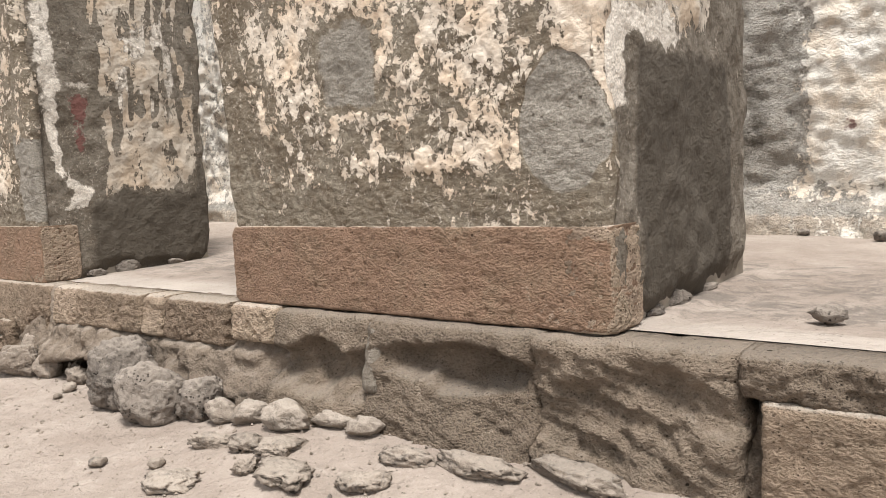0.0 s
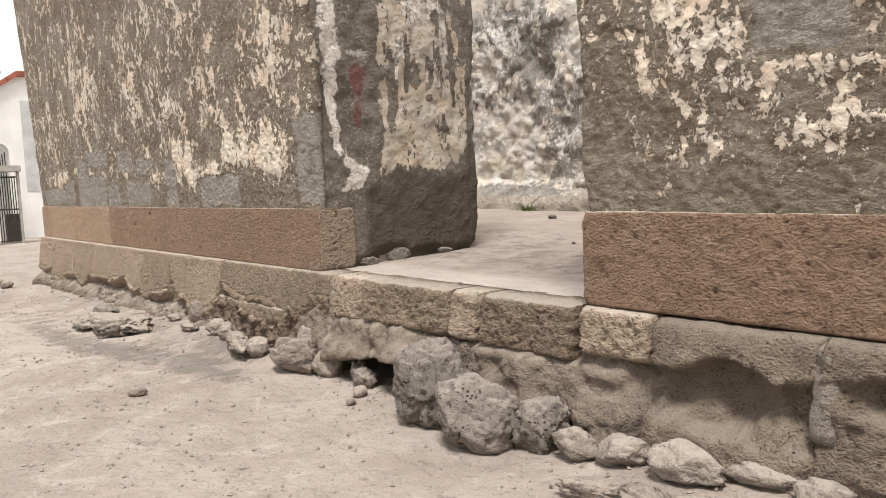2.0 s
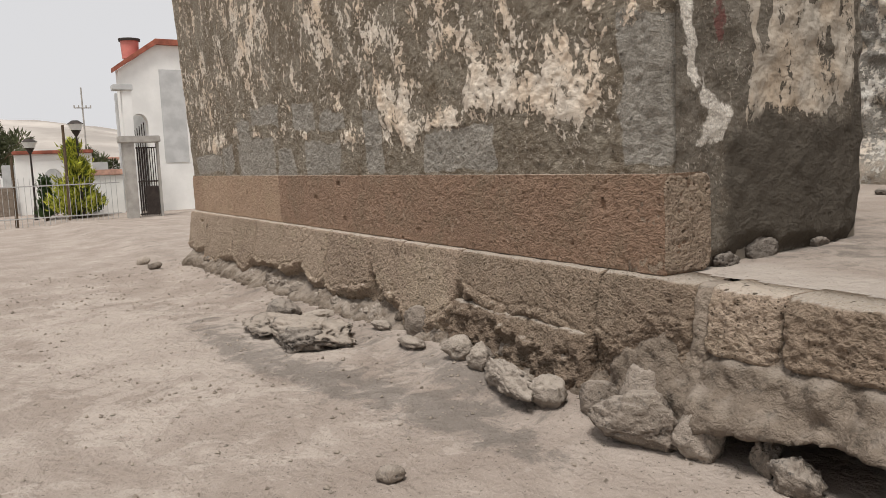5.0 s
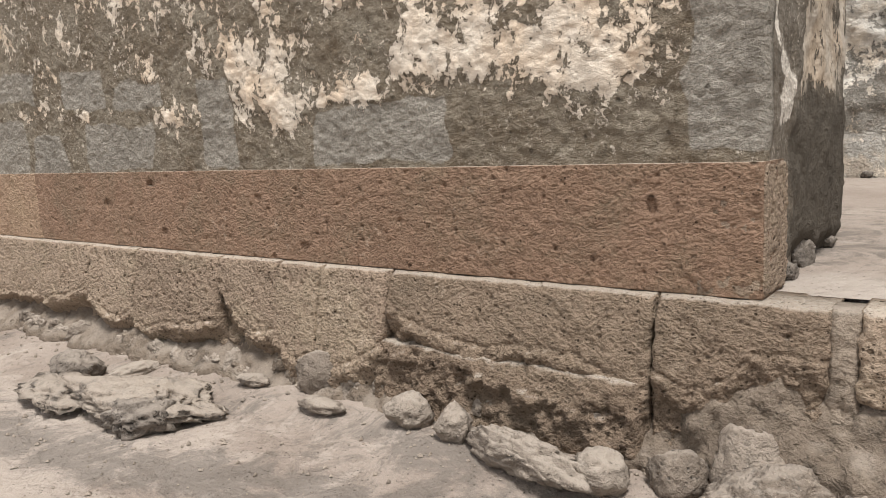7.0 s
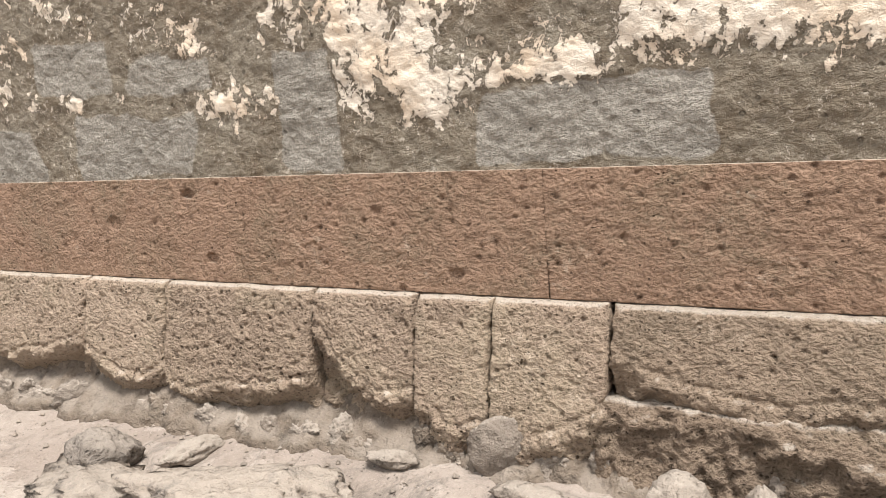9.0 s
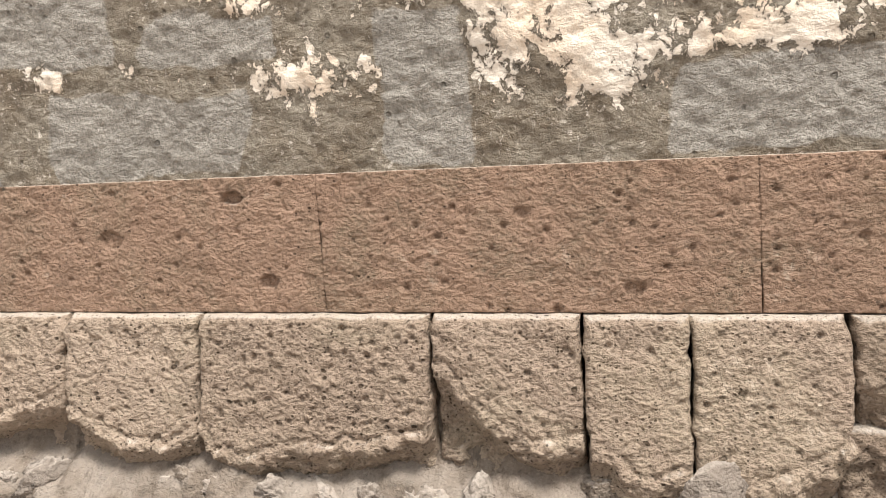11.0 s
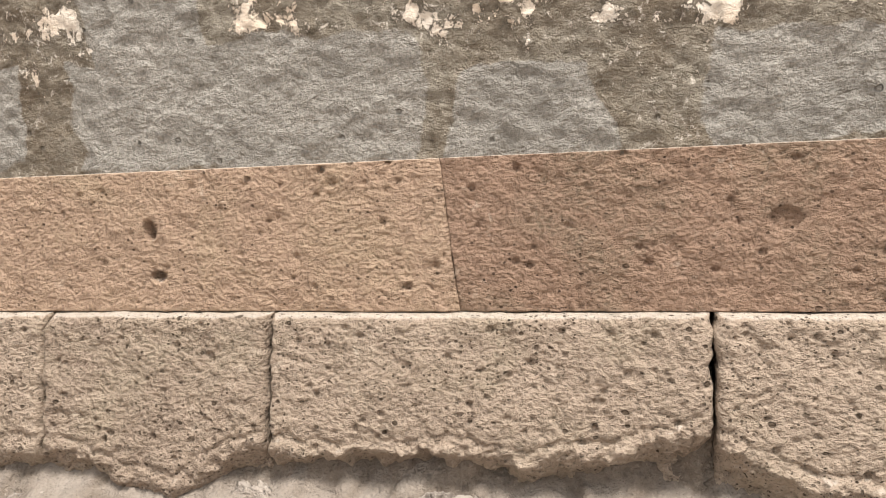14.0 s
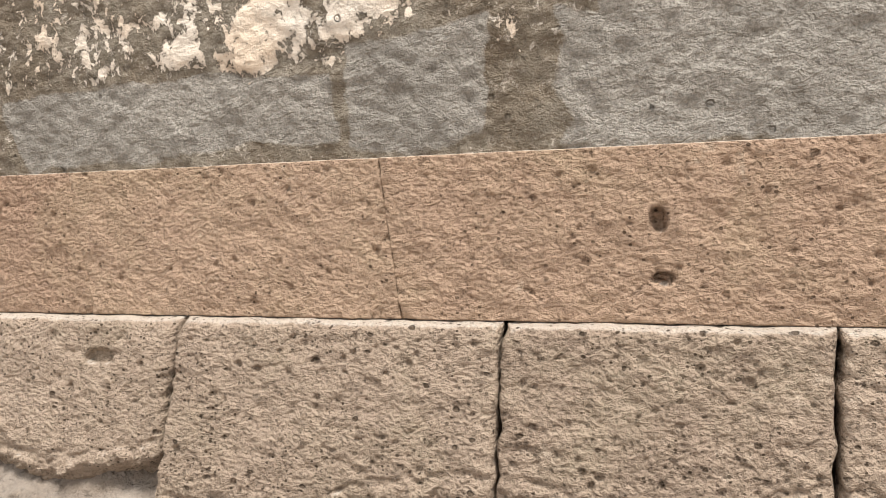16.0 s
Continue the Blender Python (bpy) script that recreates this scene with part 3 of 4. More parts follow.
stone_block("kerb_stone", 2.655, 3.325, 0.10, 0.645, -0.075, 0.2, KERB_BROWN, kerb, 150, r=0.05, rough=0.014, lean=0.25, hollows=((2.98, 0.38, 0.46, 0.13, 0.17),), jag=0.012, strata=0.012, label="eroded kerb block hollowed along its face")
stone_block("kerb_stone", 3.315, 4.22, 0.08, 0.645, -0.075, 0.2, KERB_BROWN, kerb, 151, r=0.055, rough=0.016, lean=0.22, hollows=((3.80, 0.47, 0.40, 0.10, 0.15), (4.05, 0.32, 0.2, 0.2, 0.05)), jag=0.012, strata=0.02, label="eroded kerb block hollowed along its face")
stone_block("kerb_stone", 4.19, 5.02, 0.06, 0.642, -0.075, 0.2, KERB_BROWN, kerb, 152, r=0.06, rough=0.016, lean=0.14, hollows=((4.5, 0.36, 0.42, 0.24, 0.07),), jag=0.014, strata=0.05, label="rough split kerb block")
stone_block("kerb_stone", 5.08, 5.9, 0.05, 0.50, -0.11, 0.2, KERB_DARK, kerb, 153, r=0.03, rough=0.010, pores=0.3, cell=0.01, label="squared tan kerb block")
stone_block("kerb_stone", 5.0, 5.92, 0.49, 0.645, -0.085, 0.2, KERB_BROWN, kerb, 154, r=0.04, rough=0.024, strata=0.02)
stone_block("kerb_stone", 5.93, 7.4, 0.05, 0.645, -0.09, 0.2, KERB_BROWN, kerb, 155, r=0.04, rough=0.02, cell=0.03)


def footing_face(U, V):
    lumps = 0.05 * fbm(U, V, 0, 4, 4, 60, 0.6) + 0.028 * fbm(U, V, 0, 12, 5, 61, 0.65) - 0.03 * np.abs(fbm(U, V, 3, 5, 3, 64))
    y = -0.085 - 0.10 * step(0.45, 0.02, V) + lumps
    y = y + 0.14 * step(2.5, 2.75, U) + 0.07 * step(0.36, 0.43, V) * step(0.1, 0.2, U) + 0.03 * step(0.34, 0.44, V) * step(0.4, 0.2, U) + 0.13 * step(0.06, 0.22, V) * step(0.0, -0.35, U)
    top = 0.13 + 0.10 * step(0.3, 1.1, U) + 0.02 * fbm(U, 0, 0, 5, 3, 62)
    hole = step(0.32, 0.36, U + 0.02 * fbm(0, V, 0, 8, 2, 3)) * step(1.12, 1.07, U + 0.02 * fbm(0, V, 1, 8, 2, 3)) * step(0.012, -0.012, V - top)
    lip = 0.06 * step(0.15, 0.35, U) * step(1.4, 1.1, U) * step(top - 0.02, top + 0.01, V) * step(top + 0.17, top + 0.06, V)
    return U, y + hole * 0.6 - lip, V


footing = sheet("footing", np.arange(-7.4, 7.4, 0.016), np.concatenate([[-0.3], np.arange(-0.12, 0.50, 0.016)]), footing_face, FOOTING, kerb)
tagged(footing, "rubble and mortar footing with a dark drain hole")
stone_block("footing_slab", -1.50, -0.34, 0.05, 0.37, -0.125, 0.05, KERB_DARK, kerb, 210, r=0.03, rough=0.014, lean=0.22, cell=0.009, brk=((-1.5, 0.35), (-1.21, 0.335), (-0.92, 0.32), (-0.61, 0.27), (-0.34, 0.28)), lip=-0.012, recess=0.03, strata=0.012, label="dark split slab under the kerb stone")
mortar = stone_block("mortar_patch", 3.30, 3.40, 0.30, 0.63, -0.075, 0.1, rubble("grey_mortar", (0.19, 0.165, 0.135), (0.25, 0.22, 0.18), (0.12, 0.10, 0.08), 0.1, 0.3), kerb, 201, r=0.04, rough=0.012, lean=0.2, label="grey mortar between kerb blocks")
stone_block("mortar_patch", 0.19, 0.28, 0.2, 0.647, -0.048, 0.1, FOOTING, kerb, 202, r=0.03, rough=0.012, lean=0.15)


# ---- piers: core, flaking plaster, plinth stones ----
def wall_lean(z):
    return 0.014 - 0.055 * (np.asarray(z, float) - 1.07)


# plaster left on the long pier: middle, half sizes, strength
FLAKES_EAST = ((-0.5, 1.40, 0.10, 0.13, 0.30), (-0.65, 1.45, 0.20, 0.16, 0.34), (-0.97, 1.52, 0.22, 0.09, 0.34), (-1.28, 1.53, 0.12, 0.09, 0.30), (-0.30, 1.47, 0.08, 0.09, 0.26), (-0.65, 1.31, 0.05, 0.05, 0.22),
               (-1.25, 1.47, 0.12, 0.05, 0.2), (-1.5, 1.36, 0.07, 0.05, 0.22), (-1.62, 1.40, 0.06, 0.06, 0.22), (-1.82, 1.37, 0.12, 0.04, 0.3), (-2.07, 1.35, 0.16, 0.10, 0.36), (-2.35, 1.42, 0.16, 0.11, 0.34),
               (-2.15, 1.56, 0.12, 0.10, 0.3), (-2.60, 1.66, 0.06, 0.11, 0.34), (-2.04, 1.29, 0.08, 0.04, 0.3), (-1.52, 1.31, 0.10, 0.05, 0.3))
FLAKES_WEST = ((-2.98, 1.36, 0.15, 0.05, 0.32), (-3.1, 1.54, 0.06, 0.07, 0.3), (-2.87, 1.34, 0.10, 0.05, 0.26), (-3.49, 1.44, 0.10, 0.03, 0.28), (-3.79, 1.44, 0.08, 0.05, 0.3), (-4.03, 1.42, 0.05, 0.06, 0.3), (-4.43, 1.39, 0.10, 0.06, 0.32),
               (-4.85, 1.42, 0.08, 0.03, 0.26), (-4.99, 1.46, 0.04, 0.05, 0.3), (-5.62, 1.48, 0.12, 0.06, 0.34), (-6.05, 1.48, 0.08, 0.10, 0.34), (-6.30, 1.41, 0.14, 0.06, 0.34), (-6.58, 1.37, 0.06, 0.07, 0.3), (-7.0, 1.42, 0.07, 0.10, 0.34), (-6.4, 1.34, 0.05, 0.05, 0.28))
STREAKS = ((-3.45, 2.38, 0.10, 0.28, 0.28), (-5.22, 2.4, 0.10, 0.32, 0.26), (-4.85, 2.1, 0.10, 0.3, 0.2), (-2.4, 1.85, 0.08, 0.25, 0.24), (-1.45, 2.2, 0.12, 0.25, 0.28), (-0.5, 2.15, 0.12, 0.2, 0.26), (-3.2, 2.2, 0.06, 0.2, 0.28), (-0.15, 1.70, 0.04, 0.08, 0.2), (-6.4, 1.9, 0.3, 0.5, 0.1))
BARE = ((-3.80, -3.11, 1.08, 1.34), (-2.69, -2.44, 1.08, 1.52), (-4.45, -4.03, 1.08, 1.28), (-5.60, -4.52, 1.08, 1.39), (-5.50, -5.10, 1.3, 1.60), (-6.15, -5.72, 1.08, 1.37), (-7.2, -6.18, 1.08, 1.29), (-1.90, -1.15, 1.09, 1.33),
        (-4.0, -3.5, 1.44, 1.65), (-3.4, -3.0, 1.42, 1.56), (-0.24, 0.06, 1.1, 1.75), (-5.0, -4.3, 1.5, 1.7))


def front_layers_long(U, V):
    """Plaster, stone and damp on the long pier."""
    h = V - 1.07
    high = step(0.45, 0.75, h)
    pl = 0.19 + 0.10 * step(0.18, 0.34, h) + 0.09 * high + 0.08 * fbm(U, V * 0.5, 0, 1.6, 3, 43)
    for cu, cv, ru, rv, amp in FLAKES_EAST + FLAKES_WEST + STREAKS:
        pl = pl + amp * 0.68 * blob(U, V, cu, cv, 1.5 * ru, 1.5 * rv)
    pl = pl - 0.5 * step(0.16, 0.02, h)
    st = 0 * U
    for a, b, c, d in BARE:
        st = np.maximum(st, box_mask(U + 0.05 * fbm(U, V, 0, 4, 4, 7), V + 0.05 * fbm(U, V, 1, 4, 4, 9), a, b, c, d, 0.025))
    pl = pl - 0.30 * st * (1 - high)
    st = st * (0.78 + 0.3 * vnoise(U * 1.1, V * 2, 0, 88)) + 0.18 * step(-1.6, -1.2, U) * step(0.6, 0.2, h)
    dk = 0.22 * blob(U, V, -1.3, 1.22, 0.4, 0.07) + 0.3 * blob(U, V, -4.75, 1.1, 0.05, 0.02) + 0.5 * blob(U, V, -0.03, 1.45, 0.07, 0.3)
    return pl, st * 0.9, dk


def front_layers_short(U, V):
    """Plaster, stone and damp on the short pier."""
    h = V - 1.07
    pl = 0.41 + 0.10 * step(0.3, 0.6, h) + 0.14 * fbm(U, V * 0.55, 0, 2.0, 3, 143) + 0.15 * blob(U, V, 3.5, 1.36, 0.7, 0.06)
    pl = pl - 0.13 * step(0.30, 0.1, h) + 0.4 * blob(U, V, 4.44, 1.75, 0.10, 0.35) - 0.10 * step(2.7, 2.3, U)
    st = step(1.0, 0.80, ((U - 4.34) / 0.20) ** 2 + ((V - 1.47) / 0.29) ** 2 + 0.22 * fbm(U, V, 0, 4, 3, 12))
    st = np.maximum(st, 0.7 * box_mask(U + 0.04 * fbm(U, V, 0, 4, 3, 15), V + 0.05 * fbm(U, V, 0, 4, 3, 16), 3.05, 3.4, 1.62, 2.0, 0.05))
    pl = pl - 0.8 * st
    dk = 0.20 * step(0.34, 0.1, h) + 0.12 * fbm(U, V, 0, 4, 3, 55)
    return pl, st, dk * (1 - st)


def jamb_layers_long(U, V):
    """Dirty scratched plaster, a white strip of limewash, red paint and a dark foot."""
    edge = 0.07 * fbm(U, V, 0, 4, 4, 71)
    pl = 0.02 + 0.66 * step(1.20, 1.34, V + edge) * step(0.50, 0.58, U + 0.6 * edge) * step(1.50, 1.40, U + 0.05 * fbm(U, V, 1, 5, 3, 72)) * (1 - step(0.0, 0.12, U - 1.25 - 0.6 * (V - 1.35)) * step(1.6, 1.5, V))
    pl = pl - 0.55 * step(0.60, 0.74, vnoise(U * 26, V * 5, 2, 77)) * step(1.5, 1.75, V) - 0.3 * step(0.62, 0.7, vnoise(U * 9, V * 7, 4, 78)) * step(1.55, 1.8, V)
    for cu, cv, r in ((0.60, 2.0, 0.035), (0.89, 1.96, 0.03), (0.49, 1.79, 0.05), (1.02, 1.84, 0.03)):
        pl = pl - 0.9 * blob(U, V, cu, cv, r, r)
    centre = np.interp(V, [1.16, 1.22, 1.30, 1.47, 1.74, 2.03, 2.3], [0.27, 0.30, 0.38, 0.21, 0.16, 0.15, 0.14])
    white = (0.95 + 0.3 * fbm(U, V, 5, 16, 4, 70, 0.7)) * np.exp(-((U - centre - 0.05 * fbm(U, V, 2, 7, 4, 74, 0.65)) / (0.055 + 0.05 * step(1.45, 1.3, V) + 0.04 * step(1.8, 2.1, V))) ** 4) * step(1.15, 1.19, V) + 0.8 * blob(U, V, 0.40, 2.12, 0.2, 0.06)
    white = white + 0.8 * step(1.75, 1.95, V) * step(0.55, 0.7, U) * step(0.35, 0.5, vnoise(U * 12, V * 5, 6, 75)) * step(1.4, 1.2, U)
    dk = 0.85 * step(1.36, 1.16, V + edge) * step(0.35, 0.55, U) * step(0.62, 0.72, V) + 0.6 * step(1.36, 1.42, U) * step(1.75, 1.5, V) + 0.28 * step(0.30, 0.15, np.abs(U - centre - 0.15)) * (1 - white.clip(0, 1))
    red = 0.75 * blob(U, V, 0.38, 1.98, 0.10, 0.16) + 0.6 * blob(U, V, 0.38, 1.68, 0.06, 0.14)
    return pl, 0.66 * white.clip(0, 1), dk, red * (1 - 0.8 * white.clip(0, 1))


def jamb_layers_short(U, V):
    pl = 0.05 + 0.45 * step(1.85, 2.0, V + 0.12 * fbm(U, V, 0, 4, 3, 171)) - 0.35 * step(1.15, 1.3, U) + 0.12 * fbm(U, V, 0, 6, 3, 172)
    white = np.exp(-((U - 0.14 - 0.05 * fbm(0, V, 0, 4, 3, 174)) / 0.10) ** 4) * step(1.42, 1.56, V + 0.05 * fbm(U, V, 0, 6, 3, 175)) + step(1.78, 1.9, V + 0.25 * (0.6 - U) + 0.1 * fbm(U, V, 0, 5, 3, 176)) * step(1.2, 1.0, U)
    dk = 0.85 * step(1.95, 1.7, V) * step(0.2, 0.36, U) * step(1.55, 1.4, U)
    return pl, 0.66 * white.clip(0, 1), dk * (1 - 0.7 * white.clip(0, 1))


def pier(name, label, x0, x1, depth, front, jamb, seed, cell=0.0085):
    core = box_part(name, (x0 + 0.05, x1 - 0.05, 0.16, depth - 0.03, 0.2, 4.3), plain("wall_core", (0.25, 0.22, 0.18)), None, 0.0)
    tagged(core, label, "wall", kind="structure")
    vs = np.concatenate([np.arange(1.05, 1.85, cell), np.arange(1.85, 2.6, 0.018), np.arange(2.6, 4.31, 0.15)])

    def face(U, V):
        pl = np.clip(front(U, V)[0], 0, 1)
        side = np.minimum(U - x0, x1 - U)
        y = wall_lean(V) + 0.010 * fbm(U, V, seed, 2.5, 4, seed) + 0.006 * fbm(U, V, seed, 14, 4, seed + 2, 0.6) + 0.004 * fbm(U, V * 1.2, seed, 36, 2, seed + 4, 0.6) - 0.007 * step(0.42, 0.58, pl)
        y = y + 0.035 * np.clip(1 - side / 0.04, 0, 1) ** 2
        edge = 0.022 * fbm(0, V, seed, 3.0, 4, seed + 6)
        return U + edge * ((U - x0 < 0.03) * 1.0 - (x1 - U < 0.03)), y, V

    skin = sheet("plaster_face", np.concatenate([[x0, x0 + 0.015], np.arange(x0 + 0.03, x1 - 0.02, cell), [x1 - 0.012, x1]]), vs, face, PLASTER, core, front, flatten(1, 0.07))
    tagged(skin, "weathered render with flaking cream plaster and bare grey stones")

    def side_face(U, V):
        x = x1 - 0.01 + 0.024 * fbm(U, V, seed, 2.2, 4, seed + 20) + 0.011 * fbm(U, V, seed, 10, 4, seed + 21, 0.6) - 0.02 * np.abs(fbm(U * 3, V * 0.7, seed, 4, 3, seed + 22)) * step(0.35, 0.1, depth - U)
        x = x - 0.03 * np.clip(1 - (U - 0.02) / 0.04, 0, 1) ** 2 - 0.035 * np.clip(1 - (depth - U) / 0.16, 0, 1) ** 2 * (0.4 + vnoise(V * 3, 0, 0, seed))
        x = x - 0.05 * step(0.80, 0.66, V + 0.05 * fbm(U, V, 0, 5, 3, seed))
        return x, U + 0.03 * fbm(0, V, seed, 5, 3, seed + 24) * (depth - U < 0.05), V

    inner = sheet("jamb_face", np.arange(0.03, depth + 0.001, 0.018), np.concatenate([np.arange(0.6, 2.5, 0.018), np.arange(2.5, 4.31, 0.15)]), side_face, JAMB, core, jamb, flatten(0, x1 - 0.25))
    tagged(inner, "limewashed door jamb, dark and bare towards its foot")
    return core


pier_long = pier("wall_pier_long", "long weathered pier wall with flaking plaster over stone plinth", -7.45, 0.0, 1.50, front_layers_long, jamb_layers_long, 5)
pier_short = pier("wall_pier_short", "short weathered pier wall with flaking plaster over stone plinth", 2.25, 4.52, 1.87, front_layers_short, jamb_layers_short, 8)

PLINTH_HOLES = [(-5.381, 0.897, 0.020, 0.030, 0.04), (-5.384, 0.759, 0.026, 0.014, 0.04), (-3.183, 1.006, 0.035, 0.020, 0.025), (-3.626, 0.885, 0.04, 0.03, 0.014), (-3.087, 0.747, 0.03, 0.022, 0.02),
                (-4.618, 0.721, 0.012, 0.012, 0.02), (-4.82, 1.052, 0.012, 0.010, 0.02), (-2.0, 0.72, 0.03, 0.02, 0.012), (-0.35, 0.93, 0.02, 0.03, 0.015), (-2.3, 0.94, 0.02, 0.015, 0.01)]
TILTS = (0, 0.09, 0.09, 0.09, 0.02, 0.03, 0)
joints = [-7.46, -7.02, -6.05, -4.48, -2.905, -1.675, 0.0]
for k in range(len(joints) - 1):
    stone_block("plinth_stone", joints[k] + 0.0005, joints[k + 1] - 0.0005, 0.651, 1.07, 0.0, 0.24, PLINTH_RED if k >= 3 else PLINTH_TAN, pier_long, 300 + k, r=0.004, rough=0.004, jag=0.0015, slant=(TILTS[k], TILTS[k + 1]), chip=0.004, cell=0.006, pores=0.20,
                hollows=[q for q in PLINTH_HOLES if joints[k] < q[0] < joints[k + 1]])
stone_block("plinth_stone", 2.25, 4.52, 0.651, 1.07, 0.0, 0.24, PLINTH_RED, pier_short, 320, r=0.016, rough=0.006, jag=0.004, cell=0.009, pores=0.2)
for owner, x in ((pier_long, 0.0), (pier_short, 4.52)):
    turned = stone_block("plinth_return", 0.004, 0.295, 0.651, 1.066, 0.0, 0.2, KERB, owner, 330 + int(x), r=0.014, rough=0.005, jag=0.004, cell=0.008, pores=0.25, label="paler stone turning the plinth round the corner")
    turned.data.transform(Matrix.Translation((x + 0.004, 0, 0)) @ Matrix.Rotation(math.pi / 2, 4, "Z"))


# ---- rear wall of the room, and the walls that close it ----
def rear_layers(U, V):
    """White plaster, a brown strip, soot, damp and a hole's painted shade on the rear wall."""
    h = V - floor_z(U, 4.3)
    pl = 0.60 + 0.20 * fbm(U, V, 0, 1.5, 4, 91) + 0.45 * step(4.22, 4.38, U + 0.10 * fbm(U, V, 0, 2, 4, 96)) * step(1.05, 1.3, V + 0.1 * fbm(U, V, 0, 2, 3, 98)) + 0.35 * box_mask(U, V, -3.4, -2.05, 1.15, 2.1, 0.05) + 0.15 * blob(U, V, -0.6, 1.85, 0.5, 0.14)
    pl = pl - 0.7 * blob(U, V, 3.8, 1.7, 0.42, 1.0) - 0.25 * blob(U, V, -0.8, 1.35, 1.2, 0.25) - 0.3 * step(0.36, 0.2, h)
    # the spot at (-1.85, 2.5) darkens the hole there with painted shade
    dk = -0.12 + 0.7 * blob(U, V, 3.85, 1.75, 0.36, 0.9) + 0.25 * blob(U, V, -0.6, 2.4, 0.5, 0.25) + 0.3 * blob(U, V, -1.85, 2.5, 0.15, 0.2) + 0.25 * blob(U, V, -0.6, 1.95, 0.2, 0.1)
    tan = 0.75 * blob(U, V, -2.25, 1.5, 0.12, 0.4) + 0.65 * blob(U, V, -1.1, 1.12, 0.7, 0.14) + 0.6 * step(0.26, 0.1, h)
    return pl, tan, dk, 0.6 * blob(U, V, 4.6, 1.58, 0.10, 0.09)


def rear_face(U, V):
    h = V - floor_z(U, 4.3) + 0.08 * fbm(U, 0, 0, 1.5, 4, 97)
    y = 4.32 + 0.05 * fbm(U, V, 0, 1.6, 5, 92, 0.6) + 0.03 * fbm(U, V, 0, 7, 4, 93, 0.65) - 0.05 * np.abs(fbm(U, V, 0, 3.4, 3, 94)) * step(1.7, 2.2, V)
    return U, y - 0.16 * step(0.34, 0.04, h) - 0.05 * step(0.36, 0.32, h) + 0.12 * blob(U, V, -1.85, 2.45, 0.12, 0.14) + 0.08 * blob(U, V, -1.25, 1.06, 0.1, 0.04), V


rear = sheet("wall_rear", np.arange(-8, 9, 0.025), np.concatenate([np.arange(0.6, 3.3, 0.025), np.arange(3.3, 4.4, 0.2)]), rear_face, REAR, None, rear_layers, flatten(1, 4.8))
tagged(rear, "pitted rear wall with patches of white plaster", "wall", kind="structure")
tagged(box_part("wall_end", (-8.3, -8.0, 1.6, 4.8, 0.3, 4.3), PLASTER, None), "plain plastered wall closing the room", "wall", kind="structure")
tagged(box_part("wall_far_end", (8.7, 9.0, 0.3, 4.8, 0.3, 4.3), PLASTER, None), "plain plastered wall closing the room", "wall", kind="structure")


# ---- loose rocks ----
def rock(x, y, size, seed, material=None, turn=0.0, label="rough grey rock lying in the dust by the kerb", sink=0.15, rough=0.25, detail=4, tip=0.0, z=None, category="rock"):
    ob = new("rock", rock_mesh("rock", size, material or ROCK, seed, detail, rough))
    base = float(ground_z(x, y)) if z is None else z
    ob.matrix_world = pose(x, y, base + size[2] * (1 - sink) * 0.85, tip, 0, turn)
    return tagged(ob, label, category, "loose rocks along the kerb")


rock(1.52, -0.30, (0.22, 0.20, 0.24), 401, ROCK_DARK, 20, "dark porous rock leaning against the footing", rough=0.24, detail=5, tip=-12)
rock(1.93, -0.36, (0.23, 0.19, 0.19), 402, ROCK_DARK, 10, "large rounded grey rock beside the drain hole", rough=0.18, detail=5)
rock(2.20, -0.22, (0.14, 0.12, 0.14), 403, ROCK_DARK, 40, detail=5)
rock(0.10, -0.27, (0.20, 0.14, 0.115), 404, ROCK, 15, "rounded rock beside the drain hole", detail=5, rough=0.2)
rock(0.31, -0.17, (0.10, 0.10, 0.11), 405, ROCK, 70, rough=0.2)
rock(-0.68, -0.31, (0.27, 0.09, 0.085), 406, PALE_ROCK, -14, "long pale stone fallen against the kerb", rough=0.3, detail=5)
for k, (x, y, a, b, c, turn) in enumerate(((2.42, -0.27, 0.11, 0.08, 0.075, 0), (2.64, -0.25, 0.12, 0.08, 0.07, 20), (2.92, -0.26, 0.19, 0.09, 0.08, -8), (3.18, -0.17, 0.16, 0.07, 0.05, 5), (3.40, -0.2, 0.10, 0.07, 0.05, 30),
                                           (-0.40, -0.30, 0.10, 0.08, 0.08, 0), (-1.22, -0.22, 0.10, 0.08, 0.07, 25), (-1.00, -0.24, 0.07, 0.07, 0.08, 60), (-1.66, -0.27, 0.13, 0.07, 0.035, 0), (-1.78, -0.13, 0.13, 0.05, 0.12, 30),
                                           (-2.17, -0.20, 0.10, 0.06, 0.035, 10), (-3.26, -0.46, 0.14, 0.12, 0.11, 15), (-2.98, -0.30, 0.14, 0.07, 0.04, 80), (0.02, -0.14, 0.12, 0.10, 0.16, 0), (-0.18, -0.20, 0.10, 0.08, 0.09, 50))):
    rock(x, y, (a, b, c), 420 + k, ROCK_DARK if k == 11 else (ROCK if k > 12 else PALE_ROCK), turn, "dark pitted lump lying by the kerb" if k == 11 else "pale broken stone lying at the foot of the kerb", rough=0.2)
rock(-2.48, -0.60, (0.44, 0.22, 0.08), 440, ROCK, 12, "flat broken slab of pitted concrete rubble", rough=0.28, detail=5, sink=0.1)
rock(-2.30, -0.72, (0.16, 0.12, 0.09), 441, ROCK_DARK, 40, "broken lump of dark rubble", rough=0.45)
rock(-3.05, -0.64, (0.36, 0.18, 0.06), 442, ROCK, -10, "flat broken slab of pitted concrete rubble", rough=0.4)
